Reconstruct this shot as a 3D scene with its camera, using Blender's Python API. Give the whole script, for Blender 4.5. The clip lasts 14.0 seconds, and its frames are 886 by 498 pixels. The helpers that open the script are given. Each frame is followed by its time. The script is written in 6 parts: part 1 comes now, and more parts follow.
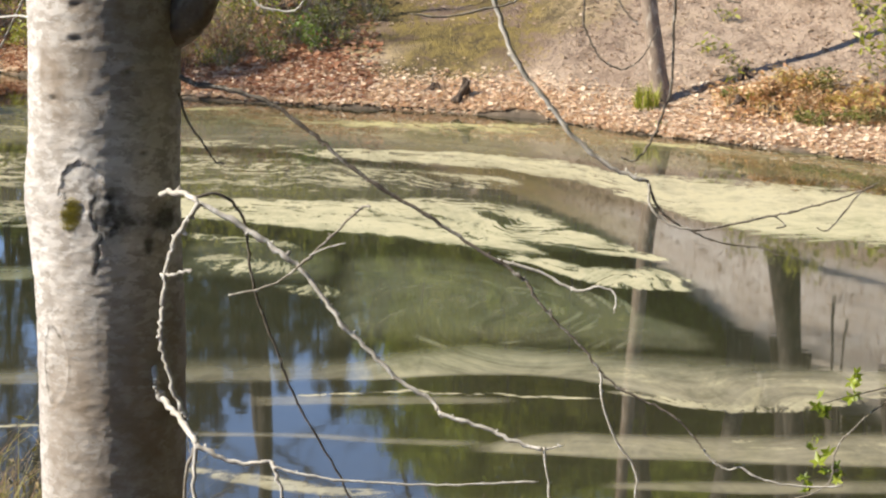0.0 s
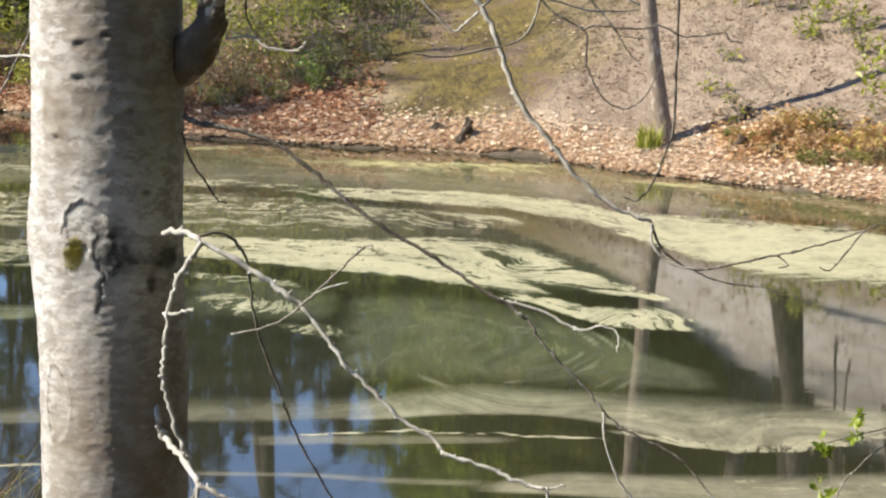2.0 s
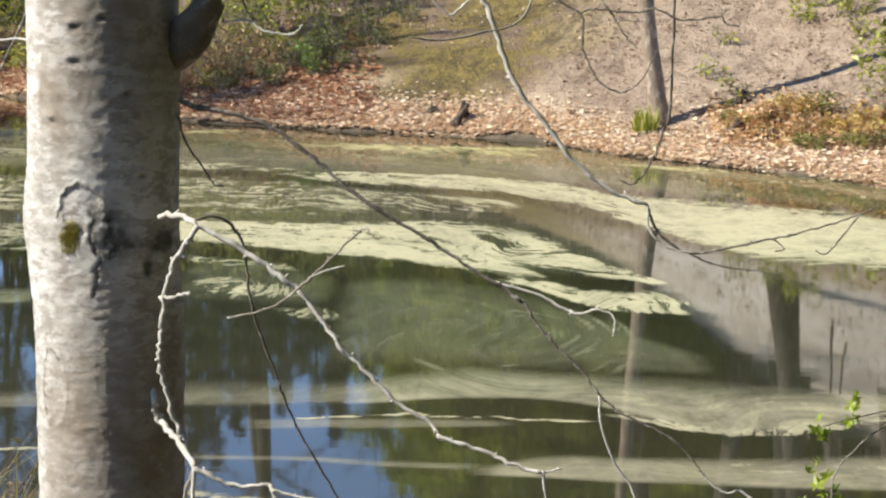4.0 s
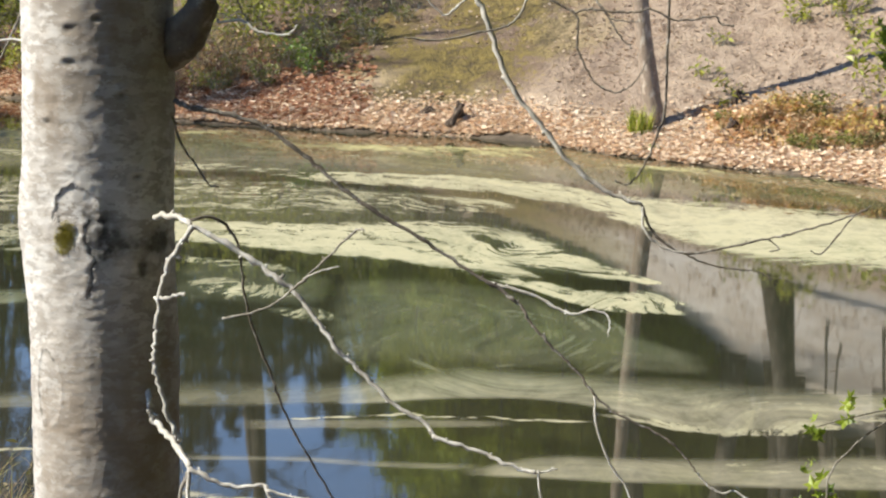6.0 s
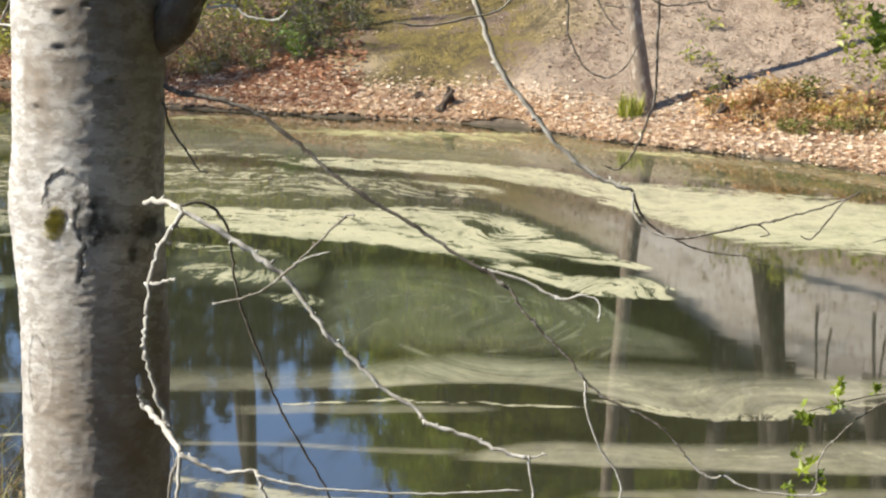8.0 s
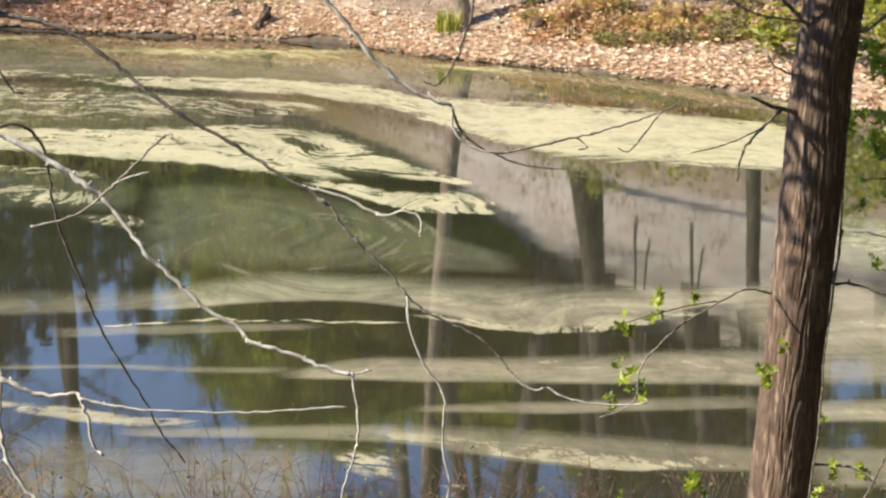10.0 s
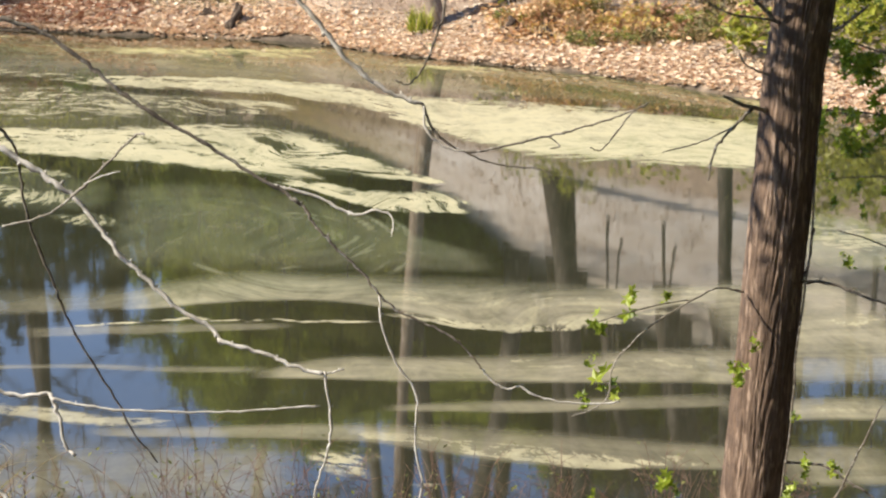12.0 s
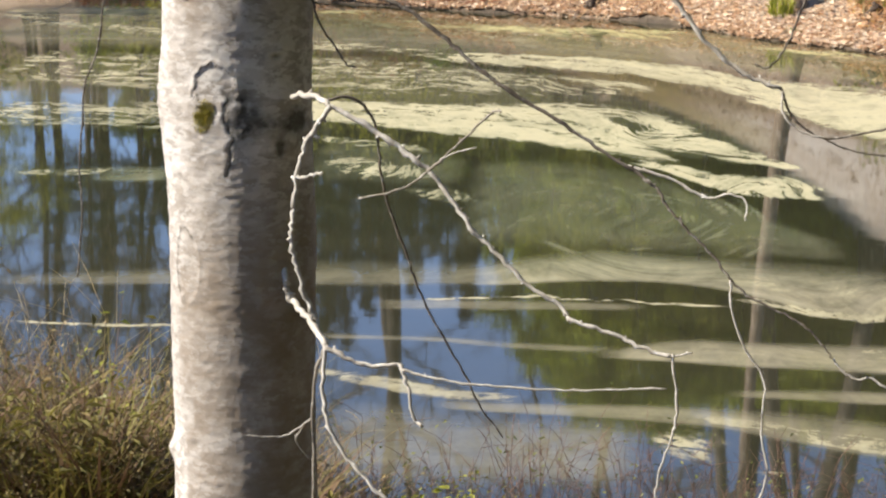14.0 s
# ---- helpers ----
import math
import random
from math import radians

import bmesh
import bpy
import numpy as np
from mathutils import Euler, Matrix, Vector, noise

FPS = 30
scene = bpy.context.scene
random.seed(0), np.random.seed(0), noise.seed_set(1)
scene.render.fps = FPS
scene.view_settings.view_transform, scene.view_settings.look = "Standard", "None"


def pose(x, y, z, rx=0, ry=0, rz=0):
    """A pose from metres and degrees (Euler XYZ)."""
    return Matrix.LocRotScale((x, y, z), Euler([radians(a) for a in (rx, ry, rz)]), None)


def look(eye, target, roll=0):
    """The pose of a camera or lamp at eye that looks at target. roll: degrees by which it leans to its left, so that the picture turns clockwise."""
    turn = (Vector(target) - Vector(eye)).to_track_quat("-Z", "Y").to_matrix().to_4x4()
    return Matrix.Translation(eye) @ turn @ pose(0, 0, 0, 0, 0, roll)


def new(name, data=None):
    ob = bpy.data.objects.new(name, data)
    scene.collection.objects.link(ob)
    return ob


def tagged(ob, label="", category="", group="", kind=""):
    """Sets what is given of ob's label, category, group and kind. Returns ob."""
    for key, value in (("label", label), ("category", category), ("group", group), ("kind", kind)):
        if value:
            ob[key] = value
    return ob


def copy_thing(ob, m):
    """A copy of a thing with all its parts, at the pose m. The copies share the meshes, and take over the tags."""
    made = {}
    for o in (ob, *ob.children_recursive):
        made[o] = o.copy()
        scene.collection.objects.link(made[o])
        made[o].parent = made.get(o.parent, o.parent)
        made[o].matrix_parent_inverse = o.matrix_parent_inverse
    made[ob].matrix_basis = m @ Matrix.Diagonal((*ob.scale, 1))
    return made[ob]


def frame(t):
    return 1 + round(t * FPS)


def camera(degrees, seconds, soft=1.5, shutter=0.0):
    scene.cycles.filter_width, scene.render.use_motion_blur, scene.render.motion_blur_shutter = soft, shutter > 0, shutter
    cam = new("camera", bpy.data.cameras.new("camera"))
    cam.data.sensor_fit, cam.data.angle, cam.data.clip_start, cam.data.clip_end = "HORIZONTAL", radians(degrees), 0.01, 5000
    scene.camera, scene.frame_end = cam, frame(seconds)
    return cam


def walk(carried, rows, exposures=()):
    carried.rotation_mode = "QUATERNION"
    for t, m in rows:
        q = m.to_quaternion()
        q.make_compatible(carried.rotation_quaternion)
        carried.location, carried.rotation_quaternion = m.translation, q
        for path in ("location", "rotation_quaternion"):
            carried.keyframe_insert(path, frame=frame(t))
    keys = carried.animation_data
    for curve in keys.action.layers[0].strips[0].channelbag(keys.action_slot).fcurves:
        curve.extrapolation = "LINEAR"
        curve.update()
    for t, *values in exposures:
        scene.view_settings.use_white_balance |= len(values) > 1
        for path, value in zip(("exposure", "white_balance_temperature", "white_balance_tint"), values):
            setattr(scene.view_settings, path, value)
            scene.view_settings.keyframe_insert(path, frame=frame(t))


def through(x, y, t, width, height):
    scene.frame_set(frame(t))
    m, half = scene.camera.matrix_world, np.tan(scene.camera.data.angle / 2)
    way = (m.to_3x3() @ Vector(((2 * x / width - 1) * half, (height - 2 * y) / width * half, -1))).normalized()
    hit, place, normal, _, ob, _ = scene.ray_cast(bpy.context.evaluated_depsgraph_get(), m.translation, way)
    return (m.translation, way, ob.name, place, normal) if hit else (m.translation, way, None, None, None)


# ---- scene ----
EYE = Vector((0.0, 0.0, 4.2))


def turned(yaw, pitch, roll):
    """The pose of the eye, turned to the right, tilted up and leaning left, in degrees."""
    a, b = radians(yaw), radians(pitch)
    way = Vector((math.sin(a) * math.cos(b), math.cos(a) * math.cos(b), math.sin(b)))
    return look(EYE, EYE + way, roll)


cam = camera(21.0, 14.0, soft=2.3)
walk(cam, [(t, turned(*a)) for t, *a in (
    (0, -0.000, -8.960, 0.000),
    (0.5, -0.146, -8.062, 0.018),
    (1, -0.170, -7.636, 0.042),
    (1.5, -0.120, -7.579, -0.008),
    (2, -0.063, -8.017, 0.044),
    (2.5, -0.007, -8.439, 0.013),
    (3, 0.007, -8.483, 0.046),
    (5.5, 0.085, -8.277, 0.005),
    (6, 0.149, -8.402, 0.023),
    (6.5, 0.179, -8.371, -0.009),
    (7, 0.182, -8.271, -0.020),
    (7.5, 0.169, -8.350, -0.003),
    (8, 0.384, -8.753, 0.022),
    (8.5, 1.541, -9.783, -0.049),
    (9, 2.981, -9.164, -0.145),
    (9.2, 3.374, -9.527, -0.204),
    (11.3, 5.849, -11.134, -0.124),
    (11.5, 5.797, -11.068, -0.159),
    (12, 5.411, -10.782, -0.217),
    (12.5, 5.014, -11.044, -0.140),
    (13, 3.554, -10.741, -0.158),
    (13.5, 0.075, -10.618, 0.039),
    (14, -3.158, -11.241, 0.129),
)], [(0.0, 0.76, 6400, 9), (1.0, 0.74, 6300, 8), (2.0, 0.74, 6200, 6), (3.0, 0.74, 6150, 5), (8.5, 0.77, 6150, 5), (9.0, 0.81, 6400, 9), (11.3, 0.84, 6450, 9), (13.2, 0.84, 6450, 9), (14.0, 0.82, 6400, 10)])

# ---- daylight ----
SUN_WAY = Vector((-0.98, -0.15, 0.80)).normalized()
world = bpy.data.worlds.new("spring_sky")
scene.world = world
world.use_nodes = True
sky = world.node_tree.nodes.new("ShaderNodeTexSky")
sky.sky_type, sky.sun_disc = "NISHITA", False
sky.air_density, sky.dust_density, sky.ozone_density = 0.5, 0.0, 2.6
sky.sun_elevation = math.asin(SUN_WAY.z)
sky.sun_rotation = math.atan2(SUN_WAY.x, SUN_WAY.y)
softened = world.node_tree.nodes.new("ShaderNodeHueSaturation")
softened.inputs["Saturation"].default_value = 0.93
world.node_tree.links.new(sky.outputs[0], softened.inputs["Color"])
world.node_tree.links.new(softened.outputs[0], world.node_tree.nodes["Background"].inputs[0])
world.node_tree.nodes["Background"].inputs[1].default_value = 0.15
sun = new("sun", bpy.data.lights.new("sun", "SUN"))
sun.data.energy, sun.data.angle, sun.data.color = 5.0, radians(0.6), (1.0, 0.89, 0.74)
sun.matrix_world = look(SUN_WAY * 50, (0, 0, 0))

# ---- materials ----
def material(name):
    m = bpy.data.materials.new(name)
    m.use_nodes = True
    return m, m.node_tree.nodes, m.node_tree.links, m.node_tree.nodes["Principled BSDF"]


def noise_node(nodes, links, vector, scale, detail=5.0, rough=0.6, stretch=None, swirl=0.0):
    if stretch:
        s = nodes.new("ShaderNodeMapping")
        s.inputs["Scale"].default_value = stretch
        links.new(vector, s.inputs["Vector"])
        vector = s.outputs[0]
    n = nodes.new("ShaderNodeTexNoise")
    n.inputs["Scale"].default_value = scale
    n.inputs["Detail"].default_value = detail
    n.inputs["Roughness"].default_value = rough
    n.inputs["Distortion"].default_value = swirl
    links.new(vector, n.inputs["Vector"])
    return n.outputs["Fac"]


def span(nodes, links, value, a, b, c=0.0, d=1.0):
    r = nodes.new("ShaderNodeMapRange")
    r.inputs[1].default_value, r.inputs[2].default_value = a, b
    r.inputs[3].default_value, r.inputs[4].default_value = c, d
    links.new(value, r.inputs[0])
    return r.outputs[0]


def blend(nodes, links, factor, a, b):
    """Mixes two colours, each given as a triple or as a socket."""
    m = nodes.new("ShaderNodeMix")
    m.data_type = "RGBA"
    for v, s in ((a, m.inputs[6]), (b, m.inputs[7])):
        if isinstance(v, tuple):
            s.default_value = (*v, 1)
        else:
            links.new(v, s)
    links.new(factor, m.inputs[0])
    return m.outputs[2]


def sums(nodes, links, op, a, b):
    m = nodes.new("ShaderNodeMath")
    m.operation = op
    for v, s in ((a, m.inputs[0]), (b, m.inputs[1])):
        if isinstance(v, (int, float)):
            s.default_value = v
        else:
            links.new(v, s)
    return m.outputs[0]


def attribute(nodes, name):
    a = nodes.new("ShaderNodeAttribute")
    a.attribute_name = name
    return a


def bumped(nodes, links, bsdf, height, strength, distance):
    b = nodes.new("ShaderNodeBump")
    b.inputs["Strength"].default_value, b.inputs["Distance"].default_value = strength, distance
    links.new(height, b.inputs["Height"])
    links.new(b.outputs[0], bsdf.inputs["Normal"])


def bark(name, dark, light, pale, scale, stretch, bump=0.5, distance=0.004):
    """Bark with grain, blotches and pale lichen."""
    m, nodes, links, bsdf = material(name)
    co = nodes.new("ShaderNodeTexCoord").outputs["Object"]
    grain = noise_node(nodes, links, co, scale, 8, 0.7, stretch)
    blotch = noise_node(nodes, links, co, scale * 0.22, 4, 0.6)
    lichen = noise_node(nodes, links, co, scale * 0.6, 6, 0.65, stretch)
    col = blend(nodes, links, span(nodes, links, grain, 0.3, 0.7), dark, light)
    col = blend(nodes, links, span(nodes, links, blotch, 0.42, 0.62, 0, 0.55), col, dark)
    col = blend(nodes, links, span(nodes, links, lichen, 0.54, 0.62, 0, 0.7), col, pale)
    links.new(col, bsdf.inputs["Base Color"])
    bsdf.inputs["Roughness"].default_value = 0.85
    bumped(nodes, links, bsdf, grain, bump, distance)
    return m


def beech_bark():
    m, nodes, links, bsdf = material("beech_bark")
    co = nodes.new("ShaderNodeTexCoord").outputs["Object"]
    broad = noise_node(nodes, links, co, 9, 5, 0.55, (1, 1, 0.7))
    patch = noise_node(nodes, links, co, 15, 7, 0.66, (1, 1, 1.9))
    rings = noise_node(nodes, links, co, 24, 8, 0.70, (0.8, 0.8, 2.0))
    lichen = noise_node(nodes, links, co, 24, 8, 0.66, (1, 1, 2.1))
    specks = noise_node(nodes, links, co, 120, 4, 0.6, (1, 1, 2.0))
    fine = noise_node(nodes, links, co, 300, 4, 0.7, (1, 1, 2.5))
    col = blend(nodes, links, span(nodes, links, patch, 0.42, 0.56), (0.39, 0.35, 0.305), (0.61, 0.565, 0.515))
    col = blend(nodes, links, span(nodes, links, broad, 0.47, 0.60, 0, 0.38), col, (0.33, 0.285, 0.24))
    col = blend(nodes, links, span(nodes, links, lichen, 0.512, 0.527, 0, 0.70), col, (0.76, 0.73, 0.685))
    col = blend(nodes, links, span(nodes, links, rings, 0.60, 0.64, 0, 0.40), col, (0.19, 0.16, 0.125))
    col = blend(nodes, links, span(nodes, links, specks, 0.66, 0.72, 0, 0.35), col, (0.14, 0.12, 0.09))
    col = blend(nodes, links, span(nodes, links, fine, 0.35, 0.7, 0, 0.2), col, (0.47, 0.44, 0.40))
    col = blend(nodes, links, span(nodes, links, noise_node(nodes, links, co, 2.3, 3, 0.5, (1, 1, 0.8), 0.3), 0.43, 0.60, 0, 0.34), col, (0.25, 0.21, 0.165))
    # brown bark blotches, together with shade painted into the colour
    brown_shade = sums(nodes, links, "MULTIPLY", attribute(nodes, "brown_shade").outputs["Fac"], span(nodes, links, noise_node(nodes, links, co, 7, 6, 0.65, (1, 1, 1.4), 0.6), 0.36, 0.60, 0.42, 1.0))
    col = blend(nodes, links, sums(nodes, links, "MULTIPLY", brown_shade, 0.88), col, (0.250, 0.195, 0.140))
    # dark cracks and stains, and the painted shade beside the wound
    stain_shade = attribute(nodes, "stain_shade").outputs["Fac"]
    worn = sums(nodes, links, "MULTIPLY", stain_shade, span(nodes, links, specks, 0.25, 0.55, 0.85, 1.0))
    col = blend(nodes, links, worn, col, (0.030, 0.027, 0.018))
    links.new(col, bsdf.inputs["Base Color"])
    bsdf.inputs["Roughness"].default_value = 0.8
    height = sums(nodes, links, "ADD", sums(nodes, links, "ADD", rings, lichen), sums(nodes, links, "MULTIPLY", fine, 0.35))
    bumped(nodes, links, bsdf, height, 0.6, 0.003)
    return m


def leafy(name, colours, gloss=0.45, through=0.3):
    """Leaves in several tints, one for each blade, that let some light through."""
    m, nodes, links, bsdf = material(name)
    g = nodes.new("ShaderNodeNewGeometry")
    ramp = nodes.new("ShaderNodeValToRGB")
    ramp.color_ramp.interpolation = "LINEAR"
    while len(ramp.color_ramp.elements) < len(colours):
        ramp.color_ramp.elements.new(0.5)
    for i, (e, c) in enumerate(zip(ramp.color_ramp.elements, colours)):
        e.position, e.color = i / (len(colours) - 1), (*c, 1)
    links.new(g.outputs["Random Per Island"], ramp.inputs[0])
    co = nodes.new("ShaderNodeTexCoord").outputs["Object"]
    vein = noise_node(nodes, links, co, 60, 3, 0.6)
    col = blend(nodes, links, span(nodes, links, vein, 0.45, 0.75, 0, 0.25), ramp.outputs[0], tuple(v * 0.55 for v in colours[0]))
    links.new(col, bsdf.inputs["Base Color"])
    bsdf.inputs["Roughness"].default_value = gloss
    if through:
        t = nodes.new("ShaderNodeBsdfTranslucent")
        links.new(col, t.inputs[0])
        mix = nodes.new("ShaderNodeMixShader")
        mix.inputs[0].default_value = through
        links.new(bsdf.outputs[0], mix.inputs[1])
        links.new(t.outputs[0], mix.inputs[2])
        links.new(mix.outputs[0], nodes["Material Output"].inputs[0])
    return m


def ground_material():
    m, nodes, links, bsdf = material("bank_soil")
    co = nodes.new("ShaderNodeTexCoord").outputs["Object"]
    broad = noise_node(nodes, links, co, 0.9, 6, 0.65, (0.8, 0.4, 0.6), 0.5)
    mid = noise_node(nodes, links, co, 4.5, 6, 0.7, (0.8, 0.36, 0.6), 0.4)
    fine = noise_node(nodes, links, co, 20, 6, 0.7, (0.8, 0.4, 0.6))
    grit = noise_node(nodes, links, co, 70, 3, 0.7)
    col = blend(nodes, links, span(nodes, links, mid, 0.40, 0.60), (0.15, 0.105, 0.070), (0.33, 0.245, 0.175))
    col = blend(nodes, links, span(nodes, links, broad, 0.47, 0.54, 0, 0.75), col, (0.20, 0.135, 0.092))
    col = blend(nodes, links, span(nodes, links, fine, 0.54, 0.64, 0, 0.6), col, (0.52, 0.41, 0.305))
    moss = attribute(nodes, "moss").outputs["Fac"]
    patch = sums(nodes, links, "ADD", moss, sums(nodes, links, "MULTIPLY", sums(nodes, links, "SUBTRACT", mid, 0.5), 2.4))
    patch = sums(nodes, links, "ADD", patch, sums(nodes, links, "MULTIPLY", sums(nodes, links, "SUBTRACT", fine, 0.5), 1.6))
    green = blend(nodes, links, span(nodes, links, sums(nodes, links, "MULTIPLY", sums(nodes, links, "ADD", mid, fine), 0.5), 0.42, 0.58), (0.060, 0.044, 0.012), (0.235, 0.175, 0.034))
    col = blend(nodes, links, span(nodes, links, patch, 0.25, 0.50, 0, 0.9), col, green)
    col = blend(nodes, links, span(nodes, links, noise_node(nodes, links, co, 2.4, 7, 0.75, (0.6, 0.5, 0.8), 0.6), 0.53, 0.61, 0, 0.7), col, (0.13, 0.085, 0.055))
    litter = attribute(nodes, "litter").outputs["Fac"]
    spots = sums(nodes, links, "MULTIPLY", litter, span(nodes, links, fine, 0.30, 0.46))
    tan = blend(nodes, links, span(nodes, links, grit, 0.4, 0.6), (0.55, 0.40, 0.27), (0.78, 0.62, 0.45))
    col = blend(nodes, links, spots, col, tan)
    col = blend(nodes, links, sums(nodes, links, "MULTIPLY", attribute(nodes, "dry").outputs["Fac"], span(nodes, links, sums(nodes, links, "ADD", mid, sums(nodes, links, "MULTIPLY", sums(nodes, links, "SUBTRACT", fine, 0.5), 0.8)), 0.38, 0.58, 0.2, 1.0)), col, (0.43, 0.33, 0.24))
    col = blend(nodes, links, sums(nodes, links, "MULTIPLY", attribute(nodes, "worn").outputs["Fac"], span(nodes, links, noise_node(nodes, links, co, 1.1, 6, 0.7, (1.0, 0.35, 0.5)), 0.38, 0.6, 0.45, 0.95)), col, (0.60, 0.555, 0.50))
    wet_dark = attribute(nodes, "wet_dark").outputs["Fac"]
    col = blend(nodes, links, wet_dark, col, (0.055, 0.043, 0.028))
    links.new(col, bsdf.inputs["Base Color"])
    bsdf.inputs["Roughness"].default_value = 0.95
    bumped(nodes, links, bsdf, sums(nodes, links, "ADD", fine, mid), 0.75, 0.09)
    return m


def water_material():
    """Murky still water that mirrors the wood, under rafts and threads of pollen."""
    m, nodes, links, bsdf = material("pond_water")
    co = nodes.new("ShaderNodeTexCoord").outputs["Object"]
    bsdf.inputs["Base Color"].default_value = (0.022, 0.022, 0.010, 1)
    bsdf.inputs["Roughness"].default_value = 0.03
    bsdf.inputs["IOR"].default_value = 2.0
    swell = noise_node(nodes, links, co, 2.6, 3, 0.5, (0.35, 1.0, 1))
    bumped(nodes, links, bsdf, swell, 0.05, 0.010)
    flow = attribute(nodes, "flow").outputs["Vector"]
    raft_at, film_at = attribute(nodes, "raft").outputs["Fac"], attribute(nodes, "film").outputs["Fac"]
    long = noise_node(nodes, links, flow, 1.0, 5, 0.60, (0.42, 1.3, 1), 0.5)
    thread = noise_node(nodes, links, flow, 1.0, 7, 0.66, (1.5, 4.2, 1), 0.9)
    curd = noise_node(nodes, links, flow, 2.4, 6, 0.68, (1.6, 0.75, 1), 0.8)
    crumb = noise_node(nodes, links, co, 11.0, 5, 0.7, (1.0, 0.45, 1))
    veil = noise_node(nodes, links, flow, 1.0, 6, 0.62, (0.26, 1.5, 1), 0.6)
    wisp = noise_node(nodes, links, co, 0.9, 6, 0.68, (1.3, 0.55, 1), 1.6)
    layer = noise_node(nodes, links, flow, 1.0, 5, 0.66, (0.16, 3.6, 1), 0.25)
    lines_in = noise_node(nodes, links, flow, 1.0, 5, 0.6, (1.1, 6.5, 1), 0.7)

    def stirred(base, *pairs):
        v = base
        for n, w in pairs:
            v = sums(nodes, links, "ADD", v, sums(nodes, links, "MULTIPLY", sums(nodes, links, "SUBTRACT", n, 0.5), w))
        return v

    v = stirred(raft_at, (long, 1.6), (thread, 2.3), (curd, 1.7), (crumb, 1.2))
    tear = noise_node(nodes, links, flow, 1.0, 8, 0.74, (0.75, 2.3, 1), 1.6)
    v = sums(nodes, links, "SUBTRACT", v, span(nodes, links, tear, 0.54, 0.63, 0.0, 0.62))
    body = span(nodes, links, raft_at, 0.04, 0.34)
    dense = stirred(sums(nodes, links, "MINIMUM", raft_at, 0.95), (thread, 0.5), (veil, 0.7), (wisp, 1.8), (curd, 1.5), (crumb, 0.6))
    raft = sums(nodes, links, "MULTIPLY", sums(nodes, links, "MULTIPLY", span(nodes, links, v, 0.44, 0.62), span(nodes, links, dense, 0.40, 1.10, 0.52, 0.92)), body)
    halo = sums(nodes, links, "MULTIPLY", span(nodes, links, v, 0.10, 0.60, 0.0, 0.34), body)
    lace = stirred(sums(nodes, links, "MULTIPLY", veil, 0.0), (veil, 1.0), (lines_in, 0.5), (long, 1.0), (curd, 1.2), (wisp, 1.3), (layer, 0.9), (crumb, 0.5))
    film = sums(nodes, links, "MULTIPLY", film_at, span(nodes, links, lace, -0.65, 0.65, 0.4, 1.6))
    amount = sums(nodes, links, "MAXIMUM", raft, sums(nodes, links, "MAXIMUM", halo, film))
    pollen = nodes.new("ShaderNodeBsdfPrincipled")
    thin_tint = blend(nodes, links, attribute(nodes, "film_brown").outputs["Fac"], (0.345, 0.375, 0.205), (0.45, 0.405, 0.265))
    tint = blend(nodes, links, raft, thin_tint, (0.615, 0.560, 0.345))
    tint = blend(nodes, links, span(nodes, links, curd, 0.46, 0.64, 0.0, 0.40), tint, (0.47, 0.42, 0.24))
    scum = attribute(nodes, "scum").outputs["Fac"]
    tint = blend(nodes, links, sums(nodes, links, "MULTIPLY", scum, 0.55), tint, (0.50, 0.46, 0.15))
    murk = sums(nodes, links, "MULTIPLY", scum, span(nodes, links, v, 0.2, 0.5, 0.85, 0.0))
    tint = blend(nodes, links, murk, tint, (0.20, 0.175, 0.070))
    links.new(tint, pollen.inputs["Base Color"])
    pollen.inputs["Roughness"].default_value = 0.55
    bumped(nodes, links, pollen, crumb, 0.2, 0.006)
    mix = nodes.new("ShaderNodeMixShader")
    links.new(amount, mix.inputs[0])
    links.new(bsdf.outputs[0], mix.inputs[1])
    links.new(pollen.outputs[0], mix.inputs[2])
    links.new(mix.outputs[0], nodes["Material Output"].inputs[0])
    return m



BEECH = beech_bark()
BRANCH = {
    "pale": bark("pale_twig_bark", (0.38, 0.35, 0.30), (0.68, 0.645, 0.585), (0.78, 0.76, 0.71), 70, (1, 1, 1), 0.5, 0.002),
    "grey": bark("grey_twig_bark", (0.17, 0.145, 0.11), (0.40, 0.365, 0.31), (0.56, 0.53, 0.47), 70, (1, 1, 1), 0.5, 0.002),
    "dark": bark("dark_twig_bark", (0.075, 0.06, 0.044), (0.24, 0.205, 0.165), (0.44, 0.41, 0.36), 90, (1, 1, 1), 0.5, 0.002),
}
BRUSHLEAF = leafy("brush_leaves", [(0.12, 0.085, 0.036), (0.17, 0.135, 0.052), (0.22, 0.17, 0.072), (0.155, 0.155, 0.045)], 0.7, 0.2)
BRUSH = bark("brush_stems", (0.07, 0.048, 0.028), (0.16, 0.115, 0.065), (0.24, 0.18, 0.11), 50, (1, 1, 1), 0.4, 0.001)
COLLAR = bark("collar_bark", (0.105, 0.085, 0.062), (0.27, 0.23, 0.175), (0.48, 0.44, 0.37), 34, (1, 1, 0.8), 0.8, 0.004)
WEED = leafy("weed_leaves", [(0.48, 0.26, 0.11), (0.64, 0.46, 0.15), (0.44, 0.38, 0.07), (0.66, 0.36, 0.18), (0.62, 0.52, 0.14)], 0.7, 0.3)
REDSTEM = bark("red_stems", (0.11, 0.06, 0.042), (0.22, 0.13, 0.09), (0.32, 0.22, 0.16), 50, (1, 1, 1), 0.3, 0.001)
